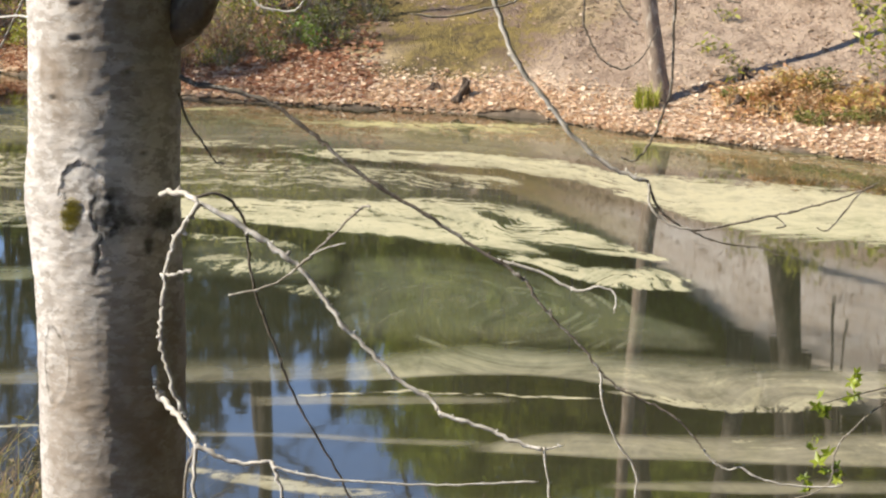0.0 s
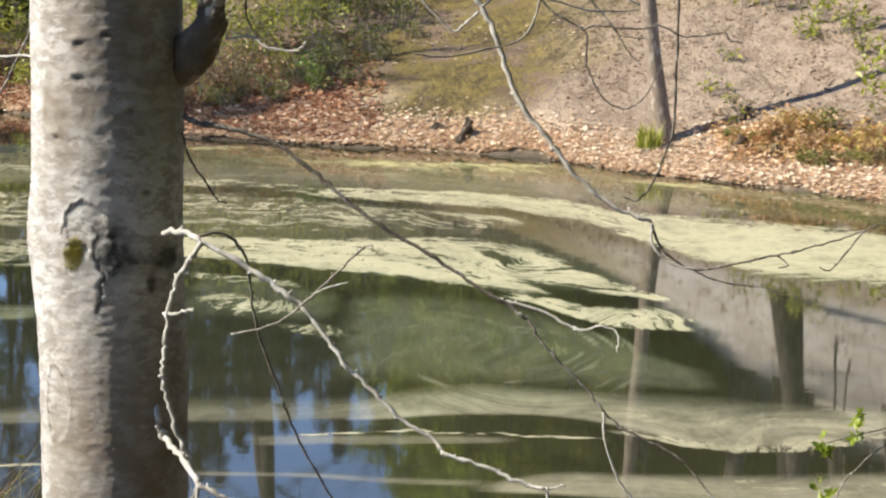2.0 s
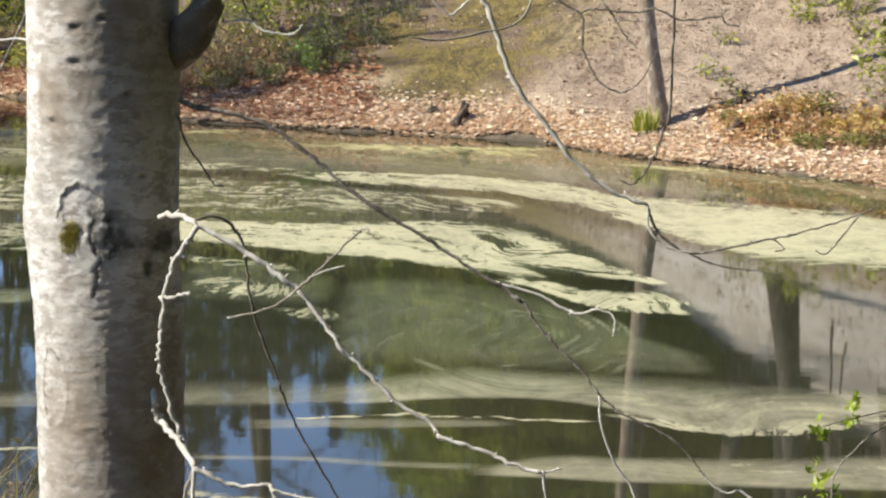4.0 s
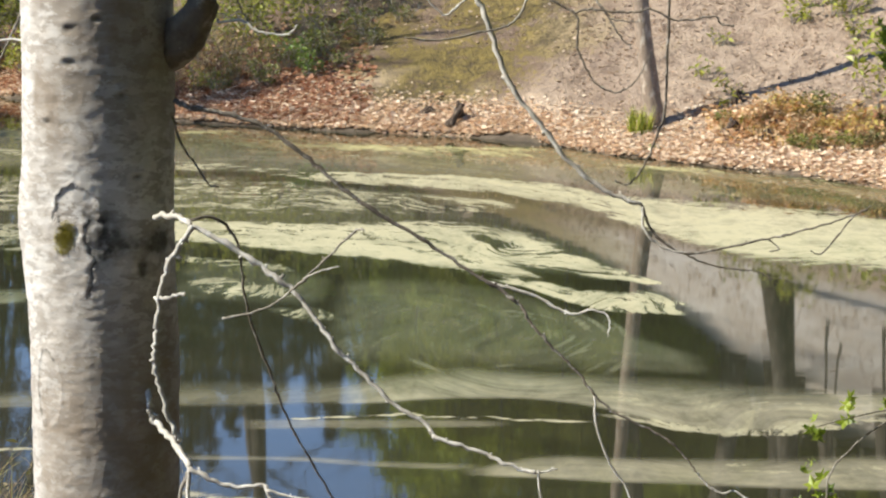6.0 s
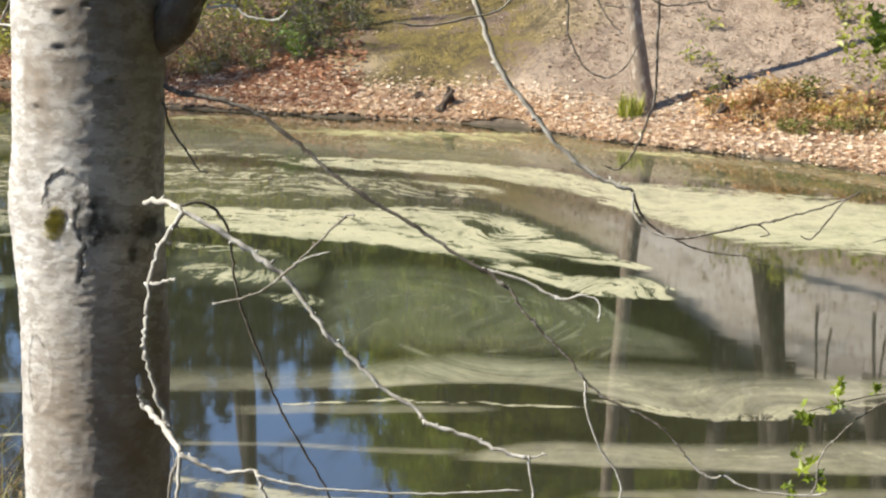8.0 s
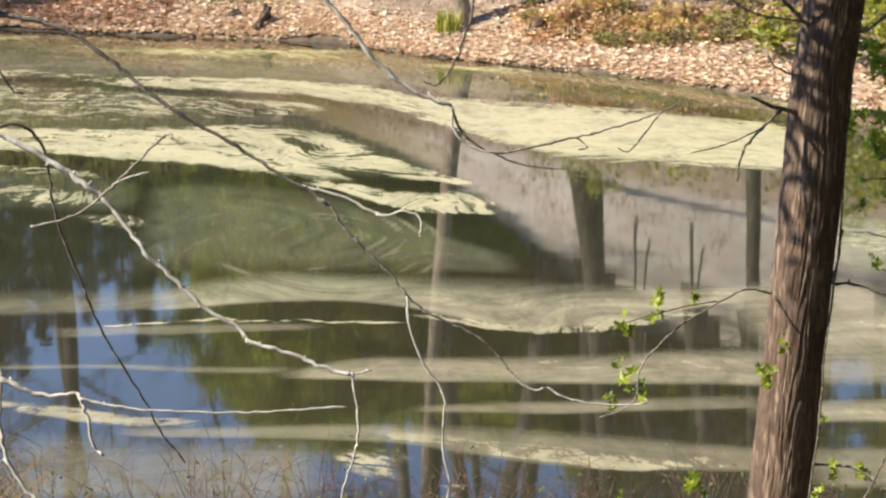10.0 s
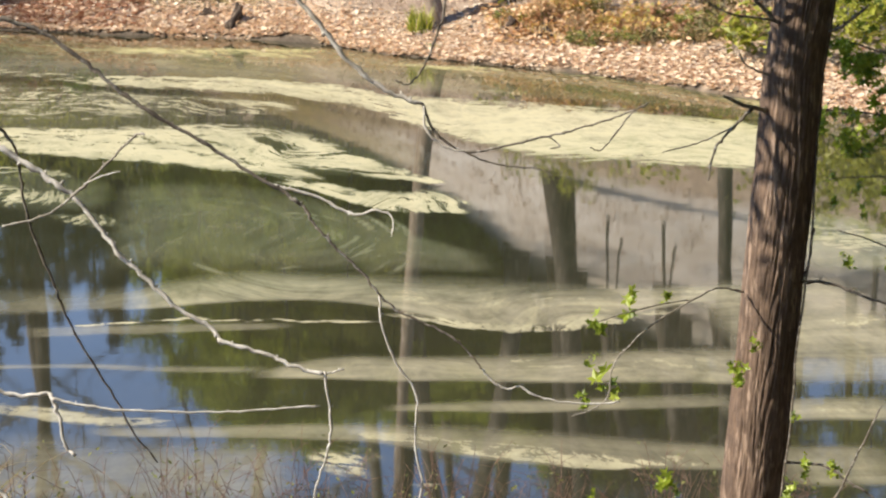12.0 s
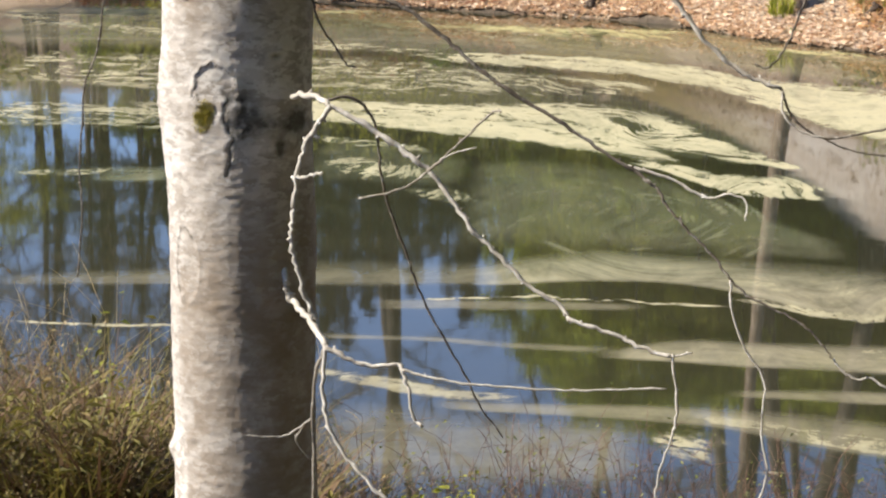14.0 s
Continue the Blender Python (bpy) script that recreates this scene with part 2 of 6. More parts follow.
CEDAR = bark("cedar_bark", (0.062, 0.040, 0.027), (0.225, 0.150, 0.102), (0.38, 0.275, 0.20), 75, (1, 1, 0.17), 0.9, 0.005)
WOOD = bark("wood_bark", (0.065, 0.053, 0.042), (0.16, 0.135, 0.108), (0.25, 0.22, 0.185), 14, (1, 1, 0.3), 0.8, 0.02)
BANK_TREE = bark("bank_tree_bark", (0.17, 0.125, 0.088), (0.36, 0.28, 0.21), (0.52, 0.44, 0.35), 16, (1, 1, 0.4), 0.7, 0.012)
DARKWOOD = bark("dark_bark", (0.030, 0.024, 0.018), (0.085, 0.066, 0.05), (0.14, 0.12, 0.09), 12, (1, 1, 0.3), 0.8, 0.02)
ROTTEN = bark("rotten_wood", (0.032, 0.021, 0.014), (0.115, 0.076, 0.05), (0.20, 0.15, 0.10), 25, (1, 1, 0.4), 0.9, 0.02)
SOIL = ground_material()
WATER = water_material()
LITTER = leafy("dead_leaves", [(0.52, 0.34, 0.215), (0.71, 0.52, 0.35), (0.80, 0.62, 0.435), (0.87, 0.72, 0.53), (0.92, 0.80, 0.62), (0.75, 0.56, 0.39)], 0.85, 0.25)
SLOPE_LEAF = leafy("slope_leaves", [(0.26, 0.175, 0.115), (0.40, 0.29, 0.20), (0.52, 0.40, 0.29), (0.66, 0.53, 0.40)], 0.9, 0.2)
MOUND = leafy("mound_leaves", [(0.50, 0.285, 0.145), (0.74, 0.49, 0.28), (0.86, 0.67, 0.44), (0.60, 0.43, 0.17), (0.56, 0.30, 0.15)], 0.85, 0.25)
RUSTY = leafy("rust_leaves", [(0.22, 0.095, 0.048), (0.44, 0.215, 0.115), (0.62, 0.39, 0.25), (0.34, 0.155, 0.08)], 0.85, 0.25)
SPRING = leafy("spring_leaves", [(0.20, 0.22, 0.025), (0.36, 0.38, 0.05), (0.52, 0.52, 0.10)], 0.45, 0.4)
MAPLE = leafy("maple_leaves", [(0.14, 0.20, 0.018), (0.31, 0.40, 0.035), (0.50, 0.56, 0.08)], 0.4, 0.45)
OLIVE = leafy("olive_foliage", [(0.10, 0.115, 0.024), (0.20, 0.215, 0.045), (0.29, 0.295, 0.075)], 0.5, 0.35)
FRESH = leafy("fresh_foliage", [(0.22, 0.28, 0.035), (0.38, 0.44, 0.06), (0.52, 0.55, 0.11)], 0.5, 0.45)
NEEDLES = leafy("needles", [(0.012, 0.024, 0.012), (0.024, 0.043, 0.019), (0.042, 0.062, 0.026)], 0.5, 0.15)
GRASS = leafy("fresh_grass", [(0.09, 0.16, 0.018), (0.17, 0.27, 0.03), (0.27, 0.35, 0.06)], 0.45, 0.35)
MOSSGRASS = leafy("olive_grass", [(0.10, 0.09, 0.018), (0.19, 0.168, 0.035), (0.28, 0.25, 0.056), (0.23, 0.15, 0.06)], 0.6, 0.3)
BROWNGRASS = leafy("withered_grass", [(0.09, 0.05, 0.026), (0.17, 0.095, 0.05), (0.26, 0.17, 0.09), (0.20, 0.15, 0.05)], 0.7, 0.25)
DRY = leafy("dry_stems", [(0.26, 0.18, 0.08), (0.42, 0.32, 0.16), (0.52, 0.42, 0.24)], 0.8, 0.1)
MOSS = leafy("trunk_moss", [(0.20, 0.18, 0.02), (0.36, 0.31, 0.04), (0.48, 0.41, 0.07)], 0.9, 0.0)

# ---- shaping helpers ----
GRID = np.random.RandomState(5).rand(256, 256)


def value_noise(x, y):
    x, y = np.asarray(x, float), np.asarray(y, float)
    i, j = np.floor(x).astype(int), np.floor(y).astype(int)
    u, v = x - i, y - j
    u, v = u * u * (3 - 2 * u), v * v * (3 - 2 * v)
    a, b = GRID[i % 256, j % 256], GRID[(i + 1) % 256, j % 256]
    c, d = GRID[i % 256, (j + 1) % 256], GRID[(i + 1) % 256, (j + 1) % 256]
    return (a * (1 - u) + b * u) * (1 - v) + (c * (1 - u) + d * u) * v - 0.5


def cloud(x, y, octaves=4):
    return sum(value_noise(x * 2 ** k + 17.3 * k, y * 2 ** k - 9.1 * k) / 2 ** k for k in range(octaves))


class Geo:
    """Vertices and faces that become one mesh."""

    def __init__(self):
        self.verts, self.faces = [], []

    def tube(self, points, radii, sides=6, cap=True):
        points = [Vector(p) for p in points]
        start, side = len(self.verts), None
        for i, p in enumerate(points):
            way = (points[min(i + 1, len(points) - 1)] - points[max(i - 1, 0)]).normalized()
            if side is None:
                side = way.orthogonal().normalized()
            side = (side - way * side.dot(way)).normalized()
            up = way.cross(side)
            for k in range(sides):
                a = 2 * math.pi * k / sides
                self.verts.append(p + (side * math.cos(a) + up * math.sin(a)) * radii[i])
        for i in range(len(points) - 1):
            for k in range(sides):
                a, b = start + i * sides + k, start + i * sides + (k + 1) % sides
                self.faces.append((a, b, b + sides, a + sides))
        if cap:
            self.faces.append(tuple(start + k for k in reversed(range(sides))))
            self.faces.append(tuple(start + (len(points) - 1) * sides + k for k in range(sides)))

    def leaf(self, p, size, rng, flat=0.0, slim=0.55):
        """A small pointed blade, folded along its rib."""
        a, tip = rng.uniform(0, 6.283), rng.uniform(-1, 1) * (1 - flat)
        d = Vector((math.cos(a), math.sin(a), tip * 0.9)).normalized()
        s = Vector((-d.y, d.x, rng.uniform(-0.8, 0.8) * (1 - 0.7 * flat))).normalized() * size * slim * 0.5
        n = d.cross(s).normalized() * size * rng.uniform(0.05, 0.22)
        p, i = Vector(p), len(self.verts)
        self.verts += [p, p + d * size * 0.45 + s + n, p + d * size, p + d * size * 0.45 - s + n]
        self.faces += [(i, i + 1, i + 2), (i, i + 2, i + 3)]

    def husk(self, p, size, rng):
        """A dead leaf: a ragged, curled scrap."""
        face = Matrix.Rotation(rng.uniform(0, 6.283), 3, "Z") @ Matrix.Rotation(rng.choice((-1, 1)) * abs(rng.gauss(0, 0.42)), 3, "X")
        i, p, wide, curl = len(self.verts), Vector(p), rng.uniform(0.45, 0.95), rng.uniform(-0.5, 0.6)
        self.verts.append(p + face @ Vector((0, 0, 0)))
        for k in range(6):
            a, r = k * 1.047 + rng.uniform(-0.3, 0.3), size * 0.5 * rng.uniform(0.6, 1.15)
            u, w = r * math.cos(a), r * wide * math.sin(a)
            self.verts.append(p + face @ Vector((u, w, curl * (u * u + 1.5 * w * w) / size)) + Vector((0, 0, size * 0.12)))
        self.faces += [(i, i + 1 + k, i + 1 + (k + 1) % 6) for k in range(6)]

    def blade(self, p, height, width, lean, rng):
        a = rng.uniform(0, 6.283)
        d, s = Vector((math.cos(a), math.sin(a), 0)), Vector((-math.sin(a), math.cos(a), 0)) * width / 2
        p, i = Vector(p), len(self.verts)
        mid = p + Vector((0, 0, height * 0.6)) + d * lean * 0.35
        self.verts += [p - s, p + s, mid + s * 0.8, mid - s * 0.8, p + Vector((0, 0, height)) + d * lean]
        self.faces += [(i, i + 1, i + 2, i + 3), (i + 3, i + 2, i + 4)]

    def mesh(self, name, smooth=True):
        m = bpy.data.meshes.new(name)
        m.from_pydata([tuple(v) for v in self.verts], [], self.faces)
        m.polygons.foreach_set("use_smooth", [smooth] * len(m.polygons))
        return m


def part(name, geo, mat, parent, label="", smooth=True):
    m = geo.mesh(name, smooth) if isinstance(geo, Geo) else geo
    m.materials.append(mat)
    ob = new(name, m)
    ob.parent = parent
    return tagged(ob, label)


def thing(name, place, label, category, group="", kind=""):
    ob = new(name)
    ob.location = place
    return tagged(ob, label, category, group, kind)


def sheet(name, xs, ys, zs, layers=None):
    """A mesh over the lines xs and ys with heights zs, and float layers on its corners."""
    nx, ny = len(xs), len(ys)
    gx, gy = np.meshgrid(xs, ys)
    co = np.stack([gx.ravel(), gy.ravel(), np.asarray(zs).ravel()], 1)
    k = (np.arange(ny - 1)[:, None] * nx + np.arange(nx - 1)[None]).ravel()
    quads = np.stack([k, k + 1, k + nx + 1, k + nx], 1)
    m = bpy.data.meshes.new(name)
    m.vertices.add(len(co))
    m.vertices.foreach_set("co", co.ravel())
    m.loops.add(quads.size)
    m.loops.foreach_set("vertex_index", quads.ravel())
    m.polygons.add(len(quads))
    m.polygons.foreach_set("loop_start", np.arange(0, quads.size, 4))
    m.update()
    m.polygons.foreach_set("use_smooth", [True] * len(quads))
    for key, v in (layers or {}).items():
        v = np.asarray(v)
        if v.ndim == 3:
            m.attributes.new(key, "FLOAT_VECTOR", "POINT").data.foreach_set("vector", v.reshape(-1, 3).ravel())
        else:
            m.attributes.new(key, "FLOAT", "POINT").data.foreach_set("value", v.ravel())
    m.validate()
    return m


# ---- the lie of the land: a pond between a near bank and a far slope ----
SHORE_X = (-60, -30, -17, -13, -9.4, -4.8, -1.9, 0.2, 1.6, 2.9, 4.2, 5.3, 6.5, 8.2, 11, 16, 30)
SHORE_Y = (26, 31, 40, 47.5, 50.6, 44.7, 42.9, 42.0, 41.0, 38.8, 37.4, 36.1, 34.2, 31.0, 27.5, 22, 14)


def far_shore(x):
    return np.interp(x, SHORE_X, SHORE_Y)


def near_shore(x):
    return 12.5 + 0.35 * np.sin(x * 0.9) + 2.2 * np.maximum(-x - 35, 0)


def soft_cap(h, cap, k=1.0):
    return -np.log(np.exp(-k * h) + np.exp(-k * cap)) / k + np.log(1 + np.exp(-k * cap)) / k


def land(x, y):
    x, y = np.asarray(x, float), np.asarray(y, float)
    d = y - far_shore(x) - 0.30 * cloud(x * 1.1, x * 0.13 + 3)
    up = np.maximum(d, 0)
    far = soft_cap(0.07 * np.clip(up / 0.5, 0, 1) + 0.10 * np.minimum(up, 60) + 0.17 * np.clip(y - np.maximum(41.5 - 0.45 * x, far_shore(x)), 0, 60), np.clip(5.4 + 0.56 * (x - 4.5), 3.4, 11) - 1.9 * np.clip(-x / 4 - 1.5, 0, 1))
    far = far + 0.2 * np.clip(y - 64, 0, 40)
    far = far + 0.03 * np.clip(y - 49.5, 0, 9) * np.clip(x - 3.5, 0, 4.2)
    e = near_shore(x) - y
    back = np.maximum(e, 0)
    near = soft_cap(0.12 * np.clip(back / 0.4, 0, 1) + 0.26 * np.minimum(back, 40), 2.5, 3.0)
    bed = -0.9 * np.clip(np.minimum(-d, -e) / 2.0, 0, 1) - 0.03
    rough = 0.10 * cloud(x * 0.5, y * 0.5) * np.clip(np.maximum(d, e) * 0.5, 0, 1)
    far = far + 0.26 * np.exp(-((x - 5.7) / 0.95) ** 2 - ((y - 39.1) / 0.6) ** 2) + 0.10 * np.exp(-((x - 4.85) / 0.35) ** 2 - ((y - 39.2) / 0.3) ** 2)
    return np.where(d > 0, far, np.where(e > 0, near, bed)) + rough


def height(x, y):
    return float(land(x, y))


def lines(*runs):
    return np.unique(np.concatenate([np.asarray(r, float) for r in runs]))


OUT = np.array([70, 110, 180, 300, 600, 1500])
gx = lines(-OUT, OUT, np.arange(-50, -16, 4), np.arange(-16, 15, 0.2), np.arange(15, 50, 4))
gy = lines(-OUT, 60 + OUT, np.arange(-40, 10, 1.0), np.arange(10, 14, 0.2), np.arange(14, 30, 1.0), np.arange(27, 60, 0.2), np.arange(60, 120, 2.5))
X, Y = np.meshgrid(gx, gy)
UP = Y - far_shore(X)
moss = np.zeros_like(X)
for mx, my, rx, ry, amount in ((-0.2, 45.2, 1.9, 2.0, 1.0), (-1.5, 48.5, 1.5, 1.8, 0.8), (1.8, 49.0, 1.9, 1.9, 0.95), (0.8, 53.0, 4.0, 2.4, 0.9), (-3.2, 57.5, 4.5, 4.5, 0.9), (7.4, 49.0, 1.6, 1.2, 0.6), (5.1, 47.6, 1.7, 1.1, 0.7), (2.5, 46.0, 1.2, 1.4, 0.85), (3.4, 48.2, 1.2, 1.0, 0.8), (7.4, 45.5, 0.8, 0.8, 0.6), (4.3, 44.0, 0.5, 0.4, 0.4)):
    moss = np.maximum(moss, amount * np.exp(-((X - mx) / rx) ** 2 - ((Y - my) / ry) ** 2))
moss = 1.65 * moss * np.clip(UP - 0.65, 0, 1) - 0.22
litter = np.clip(1.25 - UP / 2.2 + 0.9 * np.clip(-X / 3 - 0.3, 0, 1.2) + 0.8 * np.clip(X / 2 - 1.8, 0, 1) + cloud(X * 0.7, Y * 0.7), 0, 1) * (UP > 0) + (Y < 13) * 0.6
# wet mud along the far shore; near bank darkened to cut light bounced onto trunks
wet_dark = np.clip(1.45 - UP / 0.5 + 1.2 * cloud(X * 2, Y * 2), 0, 1) * (UP > -3) * (Y > 20) * 0.9 + 0.95 * (Y < 13)
dry = 0.8 * np.clip(UP - 0.8, 0, 1) * np.clip((X - 1.6 + 0.8 * cloud(X, Y * 0.5)) / 2.2, 0, 1) * (Y < 90) * (Y > 30)
worn = np.clip((X - 3.0 + cloud(X * 0.4, Y * 0.3)) / 2.0, 0, 1) * np.clip((Y - 48.5) / 2.0, 0, 1) * (Y < 90)
ground = new("ground", sheet("ground", gx, gy, land(X, Y), {"moss": moss, "litter": litter, "wet_dark": wet_dark, "dry": dry, "worn": worn}))
ground.data.materials.append(SOIL)
tagged(ground, "sloping woodland bank of bare tan soil, moss and leaf litter", "ground", kind="structure")

# ---- the pond: still water with rafts, threads and swirls of pollen ----
wx = lines(np.arange(-75, -12, 4.0), np.arange(-12, -5, 0.08), np.arange(-5, 7, 0.034), np.arange(7, 12, 0.08), np.arange(12, 45, 3.0))
wy = lines(np.arange(8, 12, 1.0), 12 * 1.0032 ** np.arange(0, 462), np.arange(53, 80, 4.0))
X, Y = np.meshgrid(wx, wy)
# lines along which the surface drifts, from the near side to the far side
STREAMS = [
    [(-4.01, 15.21), (0.43, 15.35), (1.67, 14.74), (2.85, 14.30), (4.56, 14.18)],
    [(-4.40, 16.73), (-0.76, 16.98), (0.88, 16.89), (2.09, 16.73), (5.29, 16.56)],
    [(-5.08, 19.41), (-2.13, 19.41), (-0.49, 19.58), (0.32, 19.79), (1.25, 19.49), (2.13, 18.93), (3.61, 19.08), (6.20, 19.52)],
    [(-7.46, 28.83), (-5.31, 28.36), (-3.16, 29.11), (-1.22, 27.81), (0.42, 26.41), (1.34, 25.82), (2.48, 24.89), (4.85, 25.82), (7.91, 25.07)],
    [(-9.66, 37.48), (-3.96, 36.69), (-1.61, 36.69), (0.95, 34.53), (3.04, 30.60), (5.67, 30.33), (8.78, 27.90)],
    [(-12.22, 47.59), (-4.68, 43.49), (1.10, 39.85), (3.67, 37.08), (6.38, 34.19), (9.21, 29.31)],
]


def drawn(xs, stations, k):
    """The k-th column of the stations as a soft curve over xs."""
    sx, sy = [s[0] for s in stations], [s[k] for s in stations]
    return sum(np.interp(xs + o, sx, sy) for o in (-0.16, -0.08, 0.0, 0.08, 0.16)) / 5


# eddies turn the floating threads round their centres
FX, FY = X.copy(), Y.copy()
for cx, cy, rx, ry, turn in ((0.50, 22.8, 0.8, 2.0, 1.9), (-2.05, 25.2, 0.45, 1.2, 2.2), (-1.05, 23.9, 0.35, 1.0, -2.4), (0.62, 28.7, 0.32, 0.85, 1.3), (1.25, 22.6, 0.5, 1.4, -1.2), (2.6, 18.5, 0.5, 1.0, -1.2), (2.3, 24.4, 0.5, 1.1, 1.4)):
    dx, dy = (FX - cx) / rx, (FY - cy) / ry
    a = turn * np.exp(-(dx * dx + dy * dy) / 1.3)
    FX, FY = cx + rx * (dx * np.cos(a) - dy * np.sin(a)), cy + ry * (dx * np.sin(a) + dy * np.cos(a))
level = [drawn(FX, s, 1) for s in STREAMS]
rest = [float(drawn(np.array([1.0]), s, 1)[0]) for s in STREAMS]
FLOW = rest[0] + np.minimum(FY - level[0], 0) + np.maximum(FY - level[-1], 0)
for k in range(len(STREAMS) - 1):
    FLOW = FLOW + np.clip((FY - level[k]) / np.maximum(level[k + 1] - level[k], 0.3), 0, 1) * (rest[k + 1] - rest[k])
CALM = np.clip((Y / 27) ** 2.5, 0.12, 1.2)
FLOW = FLOW + CALM * (0.4 * cloud(FX * 0.6, FLOW * 0.35, 4) + 0.30 * cloud(X * 1.7 + 5, Y * 0.6, 4))
FX = FX + 0.35 * cloud(X * 1.3 + 11, Y * 0.5, 3)
RY = Y + 0.006 * Y * cloud(X * 1.1, Y * 0.35, 4) + 0.004 * Y * cloud(X * 4.1 + 7, Y * 1.3, 3)
RX = X + 0.12 * cloud(X * 1.9 + 40, Y * 0.6, 4)
SX, SY = X, Y + 0.006 * Y * cloud(X * 1.1, Y * 0.35, 2)
FIELD = {"raft": np.zeros(X.shape), "film": np.full(X.shape, 0.03), "gap": np.zeros(X.shape)}


def band(kind, amount, far_soft, near_soft, stations):
    """A raft, a thin film or a gap: stations of x, far edge and near edge, with the softness of each edge."""
    WX, WY = (SX, SY) if kind == "film" else (RX, RY)
    f, n = drawn(WX, stations, 1), drawn(WX, stations, 2)
    wide = np.maximum(f - n, 0.02)
    a = np.clip((f - WY) / (far_soft * wide + 0.03) + 0.15, 0, 1)
    b = np.clip((WY - n) / (near_soft * wide + 0.03) + 0.15, 0, 1)
    ends = np.clip(np.minimum(WX - stations[0][0], stations[-1][0] - WX) / 0.3 + 0.4, 0, 1)
    v = amount * a * a * (3 - 2 * a) * b * b * (3 - 2 * b) * ends
    if amount < 0:
        np.minimum(FIELD[kind], v, out=FIELD[kind])
    else:
        np.maximum(FIELD[kind], v, out=FIELD[kind])


band("raft", 0.74, 0.5, 0.5, [(-4.64, 43.82, 42.34), (-3.36, 43.17, 41.55), (-2.16, 41.35, 39.85), (-0.80, 40.97, 38.97), (0.62, 40.78, 38.63), (2.01, 40.22, 38.13), (3.25, 37.88, 36.85), (4.45, 37.08, 35.36), (5.57, 36.09, 34.26), (6.42, 35.36, 33.47), (7.69, 32.60, 30.87)])
band("raft", 0.6, 0.4, 0.4, [(-10.10, 42.96, 40.97), (-6.69, 39.85, 37.88), (-4.03, 38.29, 36.46), (-3.21, 37.88, 36.31), (-1.93, 36.85, 35.65)])
band("raft", 0.88, 0.2, 0.35, [(-2.09, 36.54, 35.36), (-1.57, 36.85, 34.80), (-0.71, 36.46, 34.53), (0.13, 36.31, 34.12), (0.96, 35.94, 33.53), (1.74, 35.08, 32.48), (2.44, 33.86, 30.87), (2.94, 33.53, 30.33)])
band("raft", 1.35, 0.3, 0.3, [(2.29, 33.86, 30.98), (3.09, 33.73, 28.59), (3.72, 33.22, 27.24), (4.38, 32.78, 26.82), (5.04, 32.48, 26.53), (5.46, 32.12, 26.21), (6.23, 31.14, 25.82), (6.94, 30.60, 26.62)])
band("raft", 0.5, 0.3, 0.3, [(-8.29, 36.69, 32.00), (-3.65, 36.31, 31.14), (-2.26, 35.79, 31.14), (-1.05, 34.53, 31.31), (0.12, 33.86, 31.42), (1.05, 33.22, 31.71)])
band("raft", 0.95, 0.35, 0.12, [(-5.12, 31.20, 28.08), (-3.27, 31.31, 29.11), (-2.46, 31.20, 28.64), (-1.30, 31.20, 27.81), (-0.59, 31.20, 27.37), (0.11, 31.31, 26.70), (0.59, 30.87, 26.29), (1.05, 30.33, 26.10), (1.42, 29.21, 25.90), (1.77, 27.90, 25.71), (2.11, 26.70, 25.82), (2.49, 26.06, 25.75)])
band("raft", 0.5, 0.4, 0.3, [(-7.41, 31.14, 28.36), (-6.23, 30.98, 28.08), (-4.96, 31.14, 27.90)])
band("raft", 0.4, 0.4, 0.4, [(-6.36, 25.82, 25.07), (-5.61, 25.37, 24.72), (-4.75, 25.63, 24.89)])
band("gap", -0.75, 0.4, 0.4, [(0.43, 30.17, 29.51), (0.67, 29.71, 28.36), (0.80, 29.31, 28.08), (0.91, 28.64, 28.26)])
band("gap", -0.85, 0.4, 0.4, [(0.88, 27.29, 26.78), (1.12, 27.20, 26.21), (1.37, 27.12, 25.71), (1.72, 26.53, 25.44), (2.01, 26.10, 25.52), (2.26, 25.90, 25.59)])
band("raft", 0.9, 0.3, 0.12, [(0.60, 26.45, 25.98), (1.08, 26.13, 25.22), (1.53, 25.59, 24.20), (1.87, 25.44, 23.96), (2.35, 25.67, 23.83), (2.66, 24.37, 23.83)])
band("raft", 0.78, 0.3, 0.2, [(-2.51, 25.82, 25.37), (-2.35, 26.21, 24.86), (-2.10, 26.13, 24.86), (-2.02, 25.75, 25.15)])
band("raft", 0.5, 0.4, 0.3, [(-3.00, 27.99, 27.37), (-2.31, 27.68, 26.86), (-1.54, 27.24, 26.62)])
band("raft", 0.5, 0.4, 0.3, [(-2.89, 26.70, 25.98), (-2.35, 26.53, 24.65), (-1.92, 26.29, 24.79), (-1.45, 25.59, 25.00)])
band("film", 0.16, 0.4, 0.4, [(-2.88, 27.81, 24.54), (-2.08, 27.63, 24.30), (-1.18, 26.53, 24.20)])
band("raft", 0.45, 0.4, 0.3, [(-1.70, 24.37, 23.86), (-1.29, 24.54, 23.38), (-0.90, 23.96, 23.44)])
band("raft", 1.05, 0.3, 0.3, [(-1.21, 19.02, 18.93), (-0.39, 19.21, 19.10), (0.44, 19.06, 18.97), (0.80, 18.97, 18.87), (1.26, 18.89, 18.76)])
band("raft", 0.34, 0.4, 0.25, [(1.25, 20.62, 19.90), (1.75, 20.52, 19.23), (2.18, 20.23, 18.60), (2.87, 20.09, 18.52), (3.70, 20.09, 19.08), (4.36, 20.09, 19.41)])
